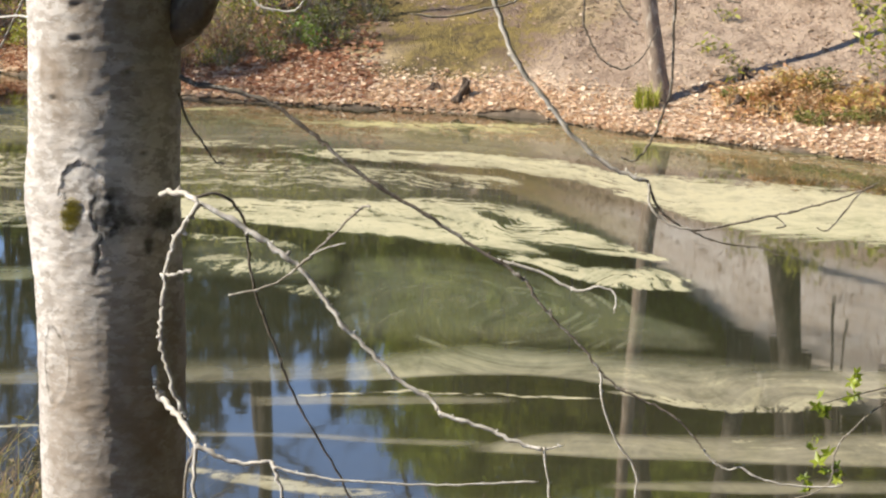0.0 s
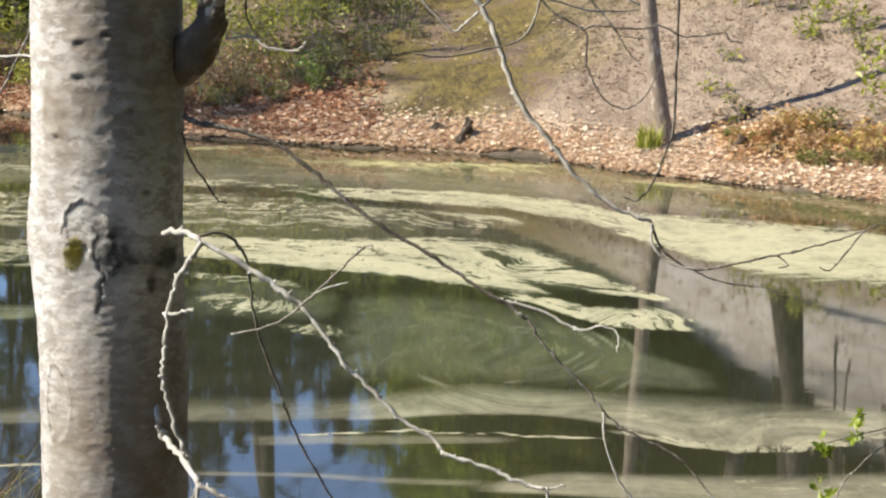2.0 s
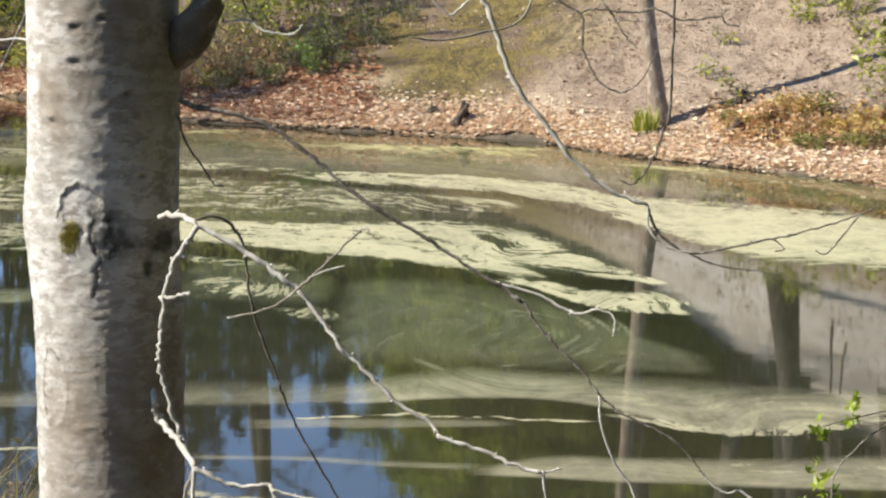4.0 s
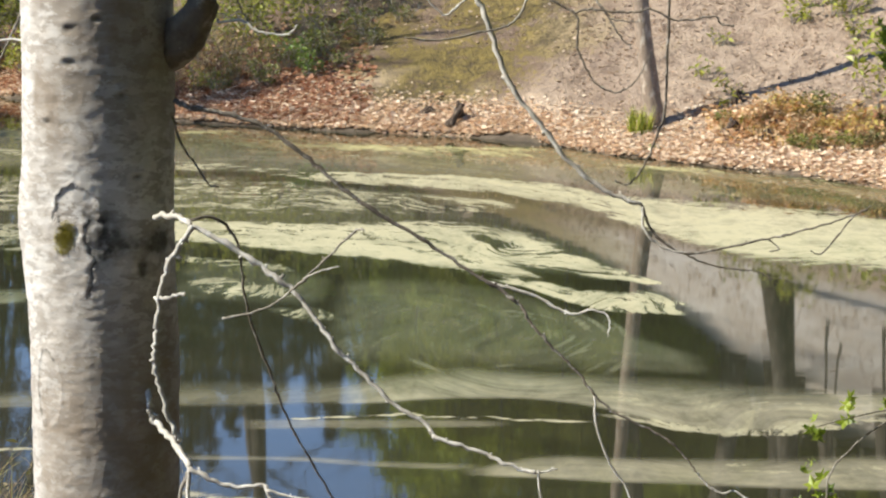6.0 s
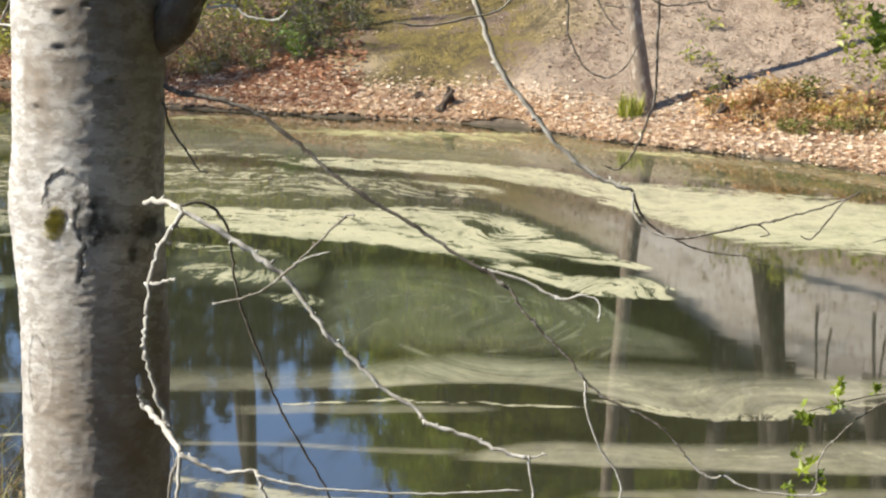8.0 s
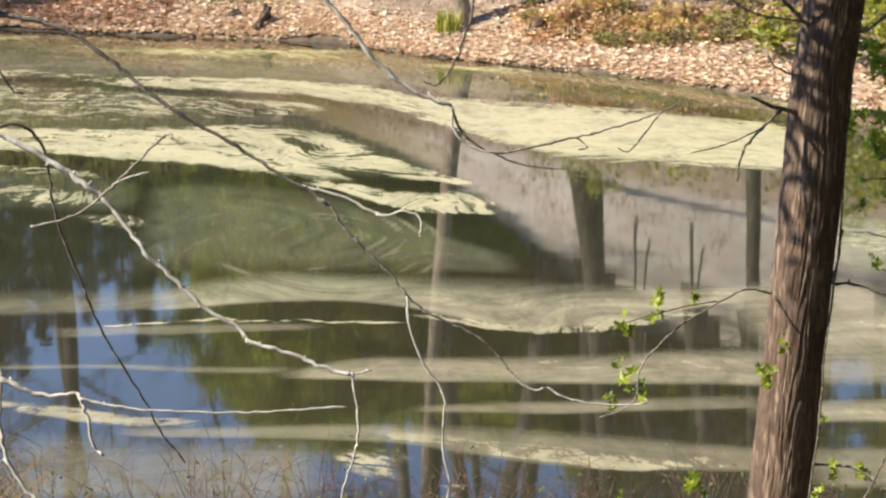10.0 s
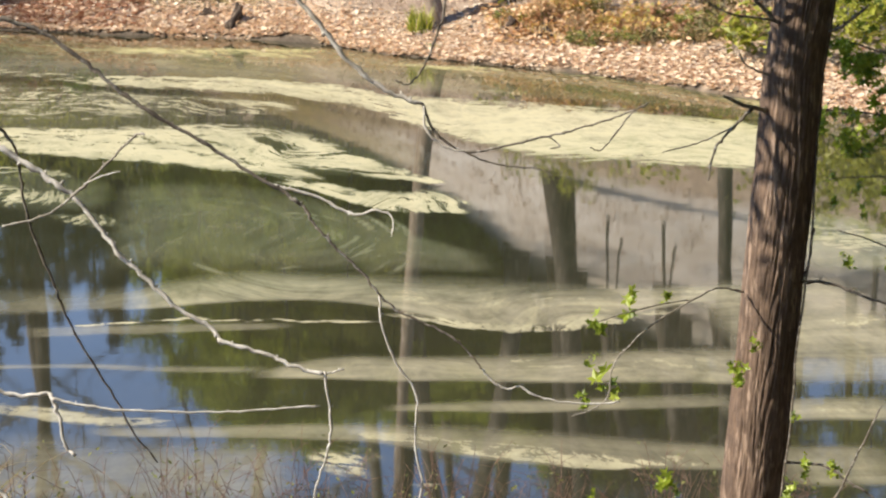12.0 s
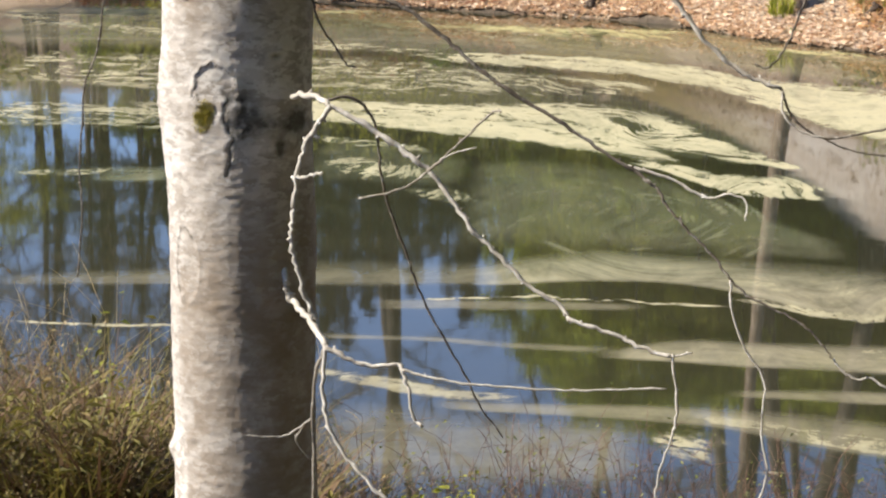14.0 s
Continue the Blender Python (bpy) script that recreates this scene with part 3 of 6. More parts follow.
band("gap", -0.5, 0.4, 0.4, [(1.80, 19.41, 19.14), (2.11, 19.41, 18.87), (2.54, 19.25, 18.93)])
band("raft", 0.62, 0.35, 0.15, [(1.33, 19.41, 19.06), (1.67, 19.08, 18.72), (1.88, 18.93, 18.48), (2.31, 18.76, 18.28), (2.77, 18.87, 18.36), (3.26, 19.08, 18.62), (3.77, 19.30, 18.93)])
band("raft", 0.58, 0.3, 0.3, [(-1.82, 16.69, 16.37), (-1.44, 16.53, 16.16), (-1.11, 16.34, 15.90), (-0.87, 16.16, 15.79), (-0.32, 16.01, 15.76)])
band("raft", 0.5, 0.4, 0.2, [(0.81, 15.64, 15.35), (1.53, 15.42, 14.88), (2.05, 15.14, 14.55), (2.38, 15.01, 14.36), (2.73, 14.88, 14.33), (3.03, 14.68, 14.36)])
band("raft", 0.46, 0.5, 0.5, [(0.44, 15.14, 14.88), (0.64, 15.49, 14.18), (0.82, 15.42, 14.18), (0.97, 15.21, 14.30)])
band("raft", 0.85, 0.3, 0.3, [(-4.42, 18.05, 17.91), (-3.84, 18.01, 17.87), (-3.09, 17.97, 17.84)])
band("raft", 0.5, 0.4, 0.4, [(3.84, 16.09, 15.64), (4.21, 16.01, 15.57), (4.69, 16.09, 15.64)])
band("raft", 0.48, 0.4, 0.4, [(4.47, 18.76, 18.36), (4.89, 18.97, 17.97), (5.43, 18.87, 18.07)])
band("raft", 0.5, 0.4, 0.4, [(5.48, 23.38, 22.46), (5.67, 23.28, 20.95), (6.41, 23.28, 20.95)])
band("raft", 0.9, 0.3, 0.3, [(1.11, 14.25, 14.18), (1.23, 14.30, 14.11), (1.39, 14.25, 14.16)])
band("raft", 0.45, 0.4, 0.3, [(1.97, 17.63, 17.24), (2.78, 17.56, 16.89), (3.82, 17.51, 16.89)])
band("film", 0.26, 0.8, 0.15, [(-4.81, 19.86, 19.36), (-2.19, 20.70, 19.41), (-1.37, 20.62, 19.45), (-0.41, 20.77, 19.61)])
band("film", 0.56, 0.7, 0.1, [(-0.84, 20.52, 19.54), (-0.51, 20.77, 19.58), (-0.12, 21.13, 19.72), (0.33, 21.34, 19.79), (0.82, 21.13, 19.74), (1.30, 20.95, 19.49), (1.75, 20.82, 18.87), (2.20, 20.70, 18.46), (2.88, 20.33, 18.46), (3.71, 20.09, 19.19), (4.60, 20.09, 19.41)])
band("film", 0.5, 0.4, 0.12, [(0.28, 17.34, 17.06), (0.65, 17.63, 16.96), (0.91, 17.73, 16.89), (1.73, 17.63, 16.76), (2.56, 17.67, 16.66), (3.27, 17.78, 16.59), (4.00, 17.78, 16.40)])
band("film", 0.19, 0.3, 0.3, [(-1.05, 26.62, 21.08), (-0.19, 26.53, 20.82), (0.65, 25.82, 20.82), (1.44, 24.37, 20.82), (1.92, 22.76, 20.82), (2.39, 21.89, 20.70)])
band("film", 0.34, 0.4, 0.15, [(-0.86, 15.86, 15.57), (-0.32, 15.82, 15.49), (0.44, 15.79, 15.35), (1.00, 15.79, 15.21), (1.72, 15.64, 14.68), (2.24, 15.42, 14.43), (2.92, 15.08, 14.30), (3.44, 14.88, 14.30)])
band("film", 0.28, 0.4, 0.4, [(-1.57, 15.93, 13.71), (-0.66, 15.57, 13.71), (0.41, 15.49, 13.71)])
band("film", 0.38, 0.5, 0.2, [(1.16, 16.24, 16.01), (2.01, 16.27, 15.86), (3.58, 16.32, 15.86)])
band("film", 0.6, 0.3, 0.2, [(3.50, 16.06, 15.42), (4.27, 16.09, 15.42), (4.65, 16.09, 15.35)])
band("film", 0.45, 0.3, 0.2, [(3.49, 14.88, 13.83), (4.26, 14.88, 13.83)])
band("film", 0.34, 0.3, 0.2, [(5.27, 23.70, 20.33), (6.44, 23.70, 20.33)])
band("film", 0.5, 0.25, 0.15, [(4.00, 20.09, 16.40), (4.49, 20.21, 16.34), (5.38, 20.33, 16.24)])
band("film", 0.42, 0.5, 0.5, [(-10.25, 43.82, 41.35), (-4.56, 43.82, 40.78), (-0.79, 41.35, 37.96), (1.99, 40.40, 37.00), (3.61, 37.64, 35.36), (6.37, 35.08, 33.22), (8.01, 30.87, 29.31)])
band("film", 0.26, 0.3, 0.3, [(-9.65, 43.49, 36.69), (-4.30, 43.49, 36.31), (-0.77, 40.97, 35.94), (1.92, 40.22, 34.53), (3.50, 37.48, 33.22), (6.22, 34.87, 31.71), (7.89, 30.87, 28.36)])
band("film", 0.12, 0.3, 0.15, [(-7.85, 36.69, 28.26), (-3.54, 36.69, 28.73), (-1.37, 34.53, 27.68), (0.47, 33.22, 26.29), (1.49, 31.42, 26.21), (2.38, 30.60, 27.03)])
band("film", 0.04, 0.3, 0.3, [(-5.21, 26.62, 16.09), (-2.51, 26.62, 19.41), (-0.74, 26.62, 19.41)])
band("film", 0.35, 0.4, 0.3, [(-5.06, 25.56, 24.47), (-4.28, 25.56, 24.47)])
band("film", 0.3, 0.4, 0.15, [(-1.52, 19.02, 18.56), (-0.38, 19.06, 18.64), (0.53, 18.93, 18.68)])
band("film", 0.3, 0.5, 0.2, [(-1.94, 17.78, 17.56), (-1.21, 17.67, 17.49), (-0.35, 17.56, 17.31), (0.28, 17.49, 17.24)])
# wisps drawn out round the great eddy
EX, EY = (X - 0.60) / 1.05 + 0.20 * cloud(X * 1.6, Y * 0.6, 3), (Y - 22.7) / 2.1 + 0.20 * cloud(X * 1.6 + 9, Y * 0.6, 3)
RHO, TURN = np.hypot(EX, EY), np.arctan2(EY, EX)
for rho, thick, start, end, amount in ((0.22, 0.030, -1.8, 2.8, 0.26), (0.34, 0.028, -1.6, 2.6, 0.34), (0.43, 0.022, -1.0, 1.7, 0.30), (0.52, 0.030, -1.2, 1.9, 0.44), (0.60, 0.020, -1.7, 0.9, 0.34), (0.68, 0.030, -1.9, 1.4, 0.46), (0.78, 0.022, -0.9, 1.2, 0.38), (0.86, 0.032, -1.5, 1.1, 0.44), (0.96, 0.022, -1.4, 0.6, 0.34), (1.04, 0.034, -1.3, 0.7, 0.40), (1.22, 0.050, -1.2, 0.3, 0.28), (0.80, 0.050, 2.0, 3.1, 0.20), (0.95, 0.045, -3.0, -1.7, 0.32)):
    along = np.clip(np.minimum(TURN - start, end - TURN) / 0.5, 0, 1)
    wisp = amount * along * np.exp(-((RHO - rho - 0.06 * (TURN - start)) / thick) ** 2) * np.clip(0.75 + 1.3 * cloud(X * 2.4, Y * 0.9, 3), 0.15, 1.2)
    np.maximum(FIELD["film"], wisp, out=FIELD["film"])
OFF = far_shore(X) - Y
FIELD["raft"] *= 1 - np.clip(2.2 - OFF / 1.6, 0, 1) * np.clip(0.35 + 1.6 * cloud(X * 0.9, Y * 0.8 + 4, 3), 0, 0.9)
FIELD["raft"] = np.clip(FIELD["raft"] + FIELD["gap"], 0, 1.35)
flow = np.stack([FX, FLOW, np.zeros_like(FX)], 2)
# tan film nearby; farther out the hill's brown reflection is painted into the film
film_brown = np.clip((22.3 - Y) / 3.0, 0, 1) + 0.9 * np.clip((Y - 28) / 3, 0, 1) * np.clip((OFF - 2.5) / 2, 0, 1)
pond = new("water", sheet("water", wx, wy, np.zeros(X.shape), {"raft": FIELD["raft"], "film": FIELD["film"], "flow": flow, "film_brown": film_brown, "scum": np.clip(1.9 - OFF / 2.6, 0, 1)}))
pond.data.materials.append(WATER)
tagged(pond, "still dark pond with pale yellow pollen rafts and swirls", "water", kind="structure")

# ---- the beech on the near bank ----
def crooked(points, rng, amount, steps=4):
    """A gently kinked line through the points, as twigs grow."""
    out, n = [], len(points)
    pts = [Vector(p) for p in points]
    for i in range(n - 1):
        a, b, c, d = pts[max(i - 1, 0)], pts[i], pts[i + 1], pts[min(i + 2, n - 1)]
        for k in range(steps):
            t = k / steps
            p = 0.5 * (2 * b + (c - a) * t + (2 * a - 5 * b + 4 * c - d) * t * t + (3 * b - a - 3 * c + d) * t ** 3)
            if k:
                p = p + Vector((rng.uniform(-1, 1), rng.uniform(-1, 1), rng.uniform(-1, 1))) * amount
            out.append(p)
    return out + [pts[-1]]


TWIG_RNG = random.Random(11)


def twig(parent, look_of, r0, r1, points, buds=True, name="twig"):
    """One knobbly twig with short spurs and buds along it."""
    rng, g = TWIG_RNG, Geo()
    line = crooked(points, rng, min(r0 + r1, 0.011) * 0.36, 6)
    n = len(line)
    radii = [(r0 + (r1 - r0) * i / (n - 1)) * (rng.uniform(1.15, 1.4) if rng.random() < 0.15 else rng.uniform(0.84, 1.10)) for i in range(n)]
    radii[-1] *= 0.55
    g.tube(line, radii, 7)
    if buds:
        for i in range(2, n - 1):
            if rng.random() < 0.26:
                a = rng.uniform(0, 6.283)
                out = Vector((math.cos(a), 0.5 * math.sin(a), math.sin(a)))
                l = radii[i] * rng.uniform(1.4, 2.3)
                g.tube([line[i], line[i] + out * l * 0.6, line[i] + out * l + Vector((0, 0, l * 0.2))], [radii[i] * 0.8, radii[i] * 0.62, radii[i] * 0.4], 5)
    return under(parent, name, g, BRANCH[look_of])


def trunk_mesh(name, zs, centre, radius, sides, relief):
    """A trunk: rings at the heights zs round a bent axis, with relief in metres from relief(arc, z, angle)."""
    th = -math.pi / 2 + np.linspace(0, 2 * math.pi, sides + 1)[:-1]
    T, Z = np.meshgrid(th, zs)
    arc = np.angle(np.exp(1j * (T + math.pi / 2)))
    cx, cy, r = centre(Z), centre(Z, True), radius(Z)
    dr, stain_shade = relief(arc, Z, r)
    R = r + dr
    co = np.stack([cx + R * np.cos(T), cy + R * np.sin(T), Z], 2).reshape(-1, 3)
    ny, nx = Z.shape
    k = (np.arange(ny - 1)[:, None] * nx + np.arange(nx)[None])
    kn = (np.arange(ny - 1)[:, None] * nx + (np.arange(nx)[None] + 1) % nx)
    quads = np.stack([k, kn, kn + nx, k + nx], 2).reshape(-1, 4)
    m = bpy.data.meshes.new(name)
    m.from_pydata(co.tolist(), [], quads.tolist())
    m.polygons.foreach_set("use_smooth", [True] * len(quads))
    # brown blotches plus painted shade on the lower trunk, sparing the lit left strip
    m.attributes.new("brown_shade", "FLOAT", "POINT").data.foreach_set("value", (np.clip(np.maximum((3.46 - Z) / 0.38, np.minimum((Z - 3.66) / 0.15, 0.75)) + 0.6 * cloud(arc * 2.5, Z * 5, 3), 0, 1) * np.clip((arc + 1.02 + 0.5 * cloud(arc * 3, Z * 9, 3)) / 0.3, 0.1, 1)).ravel())
    m.attributes.new("stain_shade", "FLOAT", "POINT").data.foreach_set("value", np.clip(stain_shade, 0, 1).ravel())
    return m


def lump(a, z, ca, cz, ra, rz):
    return np.exp(-((a - ca) / ra) ** 2 - ((z - cz) / rz) ** 2)


def beech_relief(ang, z, r):
    a = ang * r
    d = 0.0035 * cloud(a * 9 + 3, z * 5, 4) + 0.0018 * cloud(a * 22, z * 60, 3) + 0.0010 * cloud(a * 90, z * 120, 2)
    stain_shade = np.zeros_like(a)
    wob = 0.16 * cloud(a * 22, z * 22, 3)
    # the healed wound: a ragged lip above, sunken wood within
    jag = 0.45 * cloud(a * 90, z * 90, 4)
    q = np.sqrt(((a + 0.026) / 0.050) ** 2 + ((z - 3.560) / 0.056) ** 2) + wob * 1.2 + jag * 0.35
    turn = np.arctan2((z - 3.555) / 0.056, (a + 0.026) / 0.050)
    upper = np.clip((np.cos(turn - 2.2) + 0.55) * 2.2, 0, 1)
    d += 0.0024 * np.exp(-((q - 1.08) / 0.075) ** 2) * upper - 0.002 * np.clip((1 - q) * 6, 0, 1)
    d += 0.0014 * jag * np.clip((1.05 - q) * 5, 0, 1)
    stain_shade += 0.95 * np.exp(-((q - 0.99 + 0.45 * jag) / 0.034) ** 2) * upper * np.clip(0.9 + 3 * jag, 0, 1)
    # the jagged cleft that runs down from it
    path = -0.004 + 0.010 * np.sin((z - 3.37) * 26) + 0.030 * cloud(z * 30, z * 0 + 2, 4)
    run = np.clip((z - 3.375) / 0.02, 0, 1) * np.clip((3.565 - z) / 0.03, 0, 1)
    c = np.exp(-((a - path + 0.008 * jag) / 0.0022) ** 2) * run
    d += -0.0022 * c + 0.0014 * np.exp(-((a - path + 0.010) / 0.008) ** 2) * run
    stain_shade += 0.95 * c
    off = a - path + 0.012 * jag
    side = np.clip(off / 0.0025, 0, 1) * np.exp(-(np.maximum(off, 0) / (0.030 + 0.05 * wob)) ** 2) * np.clip((z - 3.385) / 0.09, 0, 1) * np.clip((3.585 - z) / 0.03, 0, 1)
    stain_shade += np.clip(side * (0.50 + 1.6 * jag), 0, 0.75)
    # the dark hollow under the stub, its shade laid into the colour
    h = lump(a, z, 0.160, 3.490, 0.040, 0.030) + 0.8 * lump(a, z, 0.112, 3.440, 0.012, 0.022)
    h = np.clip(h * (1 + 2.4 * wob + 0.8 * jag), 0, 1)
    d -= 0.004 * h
    stain_shade += 0.85 * np.clip(h * 2.2 - 0.4, 0, 1)
    # dark patch right of the cleft: part stain, part shading painted on
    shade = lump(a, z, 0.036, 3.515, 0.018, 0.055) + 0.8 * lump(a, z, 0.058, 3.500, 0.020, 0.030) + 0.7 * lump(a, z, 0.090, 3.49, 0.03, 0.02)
    stain_shade += 0.82 * np.clip(shade * (0.95 + 1.6 * jag + 1.2 * wob), 0, 1)
    # the long oval scar lower down
    q = np.sqrt(((a + 0.115) / 0.036) ** 2 + ((z - 3.185) / 0.082) ** 2) + wob * 0.7
    q = q + 0.35 * jag
    d += 0.0009 * np.exp(-((q - 1.06) / 0.10) ** 2) - 0.0012 * np.clip((1 - q) * 5, 0, 1)
    stain_shade += 0.8 * np.clip(0.6 + 4 * jag, 0, 1) * np.exp(-((q - 0.97) / 0.055) ** 2) * (np.cos(np.arctan2((z - 3.185) / 0.082, (a + 0.115) / 0.036) - 2.6) > -0.35)
    # old twig marks: small dents with brows
    for ca, cz, w in ((-0.040, 3.935, 0.013), (-0.042, 3.865, 0.014), (0.070, 3.80, 0.010), (0.105, 3.63, 0.010), (0.020, 3.955, 0.009), (-0.095, 3.745, 0.008), (0.045, 3.30, 0.011), (-0.060, 2.98, 0.010), (-0.02, 3.10, 0.012), (0.06, 2.83, 0.011), (-0.10, 2.80, 0.010), (0.03, 2.72, 0.013)):
        e = lump(a, z, ca, cz, w, w * 0.55)
        deep = 1.0 if cz > 3.5 else 0.3
        d += deep * (0.004 * lump(a, z, ca, cz + w * 0.9, w * 1.4, w * 0.6) - 0.006 * e)
        stain_shade += 0.8 * deep * e
    # ripples of the bark below the wound
    d += 0.0004 * np.sin(z * 190 + 16 * wob + a * 14) * np.clip(cloud(a * 8, z * 18, 2) * 3 + 0.3, 0, 1) * np.clip(lump(a, z, 0.0, 3.33, 0.12, 0.09) + lump(a, z, 0.02, 2.75, 0.12, 0.12), 0, 1)
    # swelling on the sunny side, and a small burl
    d += 0.010 * lump(a, z, -0.22, 3.53, 0.08, 0.10) + 0.008 * lump(a, z, 0.13, 3.50, 0.06, 0.09)
    d += 0.012 * lump(a, z, -0.215, 2.765, 0.02, 0.022)
    return d, stain_shade


def beech_axis(z, depth=False):
    if depth:
        return 5.0 + 0 * z
    return np.interp(z, (1.5, 2.64, 2.87, 3.22, 3.51, 3.94, 6.0, 8.5), (-0.69, -0.704, -0.706, -0.705, -0.713, -0.706, -0.69, -0.60))


def beech_radius(z):
    return np.interp(z, (1.5, 2.0, 2.64, 2.87, 3.22, 3.36, 3.7, 4.06, 5.5, 8.5), (0.25, 0.17, 0.155, 0.153, 0.156, 0.157, 0.159, 0.158, 0.145, 0.09))


beech = thing("beech_tree", (-0.7, 5.0, height(-0.7, 5.0)), "grey smooth-barked beech with bare pale drooping twigs", "tree")


def under(parent, name, geo, mat, label="", smooth=True):
    """A part given in world places."""
    ob = part(name, geo, mat, parent, label, smooth)
    ob.matrix_parent_inverse = Matrix.Translation(-parent.location)
    return ob


zs = lines(np.arange(1.6, 2.5, 0.05), np.arange(2.5, 3.05, 0.0055), np.arange(3.05, 3.70, 0.0034), np.arange(3.70, 4.2, 0.0055), np.arange(4.2, 8.5, 0.12))
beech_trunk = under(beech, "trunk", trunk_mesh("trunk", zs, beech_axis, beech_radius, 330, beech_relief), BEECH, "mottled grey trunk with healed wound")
# the moss in the wound
g, rng = Geo(), random.Random(4)
for k in range(3200):
    u, v = rng.gauss(0, 0.5), rng.gauss(0, 0.5)
    if u * u + v * v < 1:
        z = 3.505 + v * 0.037 + u * 0.008
        a = -0.052 + u * 0.025
        t = a / 0.158 - math.pi / 2
        r = float(beech_radius(z)) + 0.001
        g.leaf((float(beech_axis(z)) + r * math.cos(t), 5.0 + r * math.sin(t), z), rng.uniform(0.0018, 0.0042), rng)
moss_patch = part("moss_patch", g, MOSS, beech_trunk, "olive green moss")
# the elbow and the limb that rises from it
g = Geo()
line = crooked([(-0.64, 5.0, 3.862), (-0.570, 4.99, 3.880), (-0.525, 4.96, 3.912), (-0.496, 4.93, 3.955), (-0.478, 4.900, 4.000), (-0.468, 4.885, 4.035)], rng, 0.0, 8)
g.tube(line, np.interp(np.linspace(0, 1, len(line)), (0, 0.25, 0.45, 0.65, 0.85, 1), (0.050, 0.049, 0.044, 0.033, 0.0235, 0.019)).tolist(), 28)
for k, p in enumerate(g.verts):
    g.verts[k] = p + Vector((1, 0.3, 0.5)) * float(0.017 * cloud(p.x * 34 + p.y * 20, p.z * 38 + p.y * 16, 4))
elbow = under(beech, "branch_collar", g, COLLAR, "dark swollen branch collar")
g = Geo()
limb_line = crooked([(-0.502, 4.94, 3.945), (-0.472, 4.89, 4.015), (-0.445, 4.87, 4.10), (-0.40, 4.9, 4.30), (-0.2, 5.0, 4.62), (0.2, 5.1, 4.85), (0.8, 5.2, 4.92), (1.3, 5.25, 4.98)], rng, 0.004)
g.tube(limb_line, [0.0195 - 0.00028 * k for k in range(len(limb_line))], 12)
under(beech, "limb", g, BRANCH["pale"], "pale rising limb")
twig(beech, "pale", 0.0075, 0.0052, [(0.04, 5.55, 4.135), (0.062, 5.539, 4.042), (0.086, 5.528, 3.978), (0.118, 5.517, 3.91), (0.157, 5.506, 3.794), (0.209, 5.494, 3.717), (0.268, 5.483, 3.64), (0.333, 5.472, 3.569), (0.398, 5.461, 3.525), (0.471, 5.45, 3.498)])
twig(beech, "dark", 0.00333, 0.001976, [(0.471, 5.45, 3.498), (0.489, 5.447, 3.448), (0.521, 5.443, 3.412), (0.57, 5.44, 3.387), (0.657, 5.437, 3.399), (0.722, 5.433, 3.413), (0.799, 5.43, 3.43), (0.875, 5.427, 3.451), (0.952, 5.423, 3.477), (0.996, 5.42, 3.497)])
twig(beech, "pale", 0.00333, 0.002432, [(0.473, 5.45, 3.493), (0.478, 5.44, 3.442), (0.514, 5.43, 3.404), (0.567, 5.42, 3.39)])
twig(beech, "dark", 0.002368, 0.001444, [(0.571, 5.45, 3.384), (0.62, 5.442, 3.363), (0.684, 5.435, 3.351), (0.735, 5.428, 3.346), (0.77, 5.42, 3.33)])
twig(beech, "dark", 0.001924, 0.001444, [(0.963, 5.45, 3.476), (0.923, 5.44, 3.429), (0.884, 5.43, 3.387), (0.856, 5.42, 3.395)])
twig(beech, "dark", 0.0019, 0.0013, [(0.763, 5.45, 3.418), (0.787, 5.435, 3.397), (0.762, 5.42, 3.394)])
twig(beech, "pale", 0.003256, 0.002356, [(0.081, 5.28, 3.997), (0.123, 5.24, 4.033), (0.159, 5.2, 4.059)])
twig(beech, "pale", 0.002738, 0.0019, [(0.071, 5.28, 3.983), (0.046, 5.284, 3.96), (0.018, 5.288, 3.94), (-0.019, 5.292, 3.972), (-0.063, 5.296, 4.022), (-0.078, 5.3, 4.052)])
twig(beech, "grey", 0.00333, 0.0019, [(0.224, 5.4, 4.081), (0.211, 5.383, 4.006), (0.193, 5.367, 3.95), (0.158, 5.35, 3.913), (0.094, 5.333, 3.901), (0.006, 5.317, 3.883), (-0.072, 5.3, 3.891)])
twig(beech, "dark", 0.005376, 0.001596, [(-0.539, 4.89, 3.787), (-0.49, 4.88, 3.769), (-0.408, 4.87, 3.754), (-0.339, 4.86, 3.727), (-0.27, 4.85, 3.676), (-0.212, 4.84, 3.627), (-0.154, 4.83, 3.582), (-0.074, 4.82, 3.534), (0.007, 4.81, 3.484), (0.076, 4.8, 3.439), (0.139, 4.79, 3.402), (0.173, 4.78, 3.372), (0.19, 4.77, 3.345), (0.23, 4.76, 3.3), (0.281, 4.75, 3.25), (0.316, 4.74, 3.205), (0.361, 4.73, 3.166), (0.418, 4.72, 3.139), (0.463, 4.71, 3.118), (0.496, 4.7, 3.086), (0.524, 4.69, 3.053)])
twig(beech, "pale", 0.003404, 0.001292, [(0.111, 4.83, 3.416), (0.192, 4.819, 3.395), (0.249, 4.807, 3.367), (0.283, 4.796, 3.358), (0.311, 4.784, 3.368), (0.341, 4.773, 3.363), (0.35, 4.761, 3.346), (0.344, 4.75, 3.319)])
twig(beech, "pale", 0.002516, 0.002128, [(0.322, 4.78, 3.192), (0.327, 4.775, 3.126), (0.355, 4.77, 3.049), (0.395, 4.765, 2.983), (0.391, 4.76, 2.876), (0.405, 4.755, 2.793), (0.39, 4.75, 2.74)])
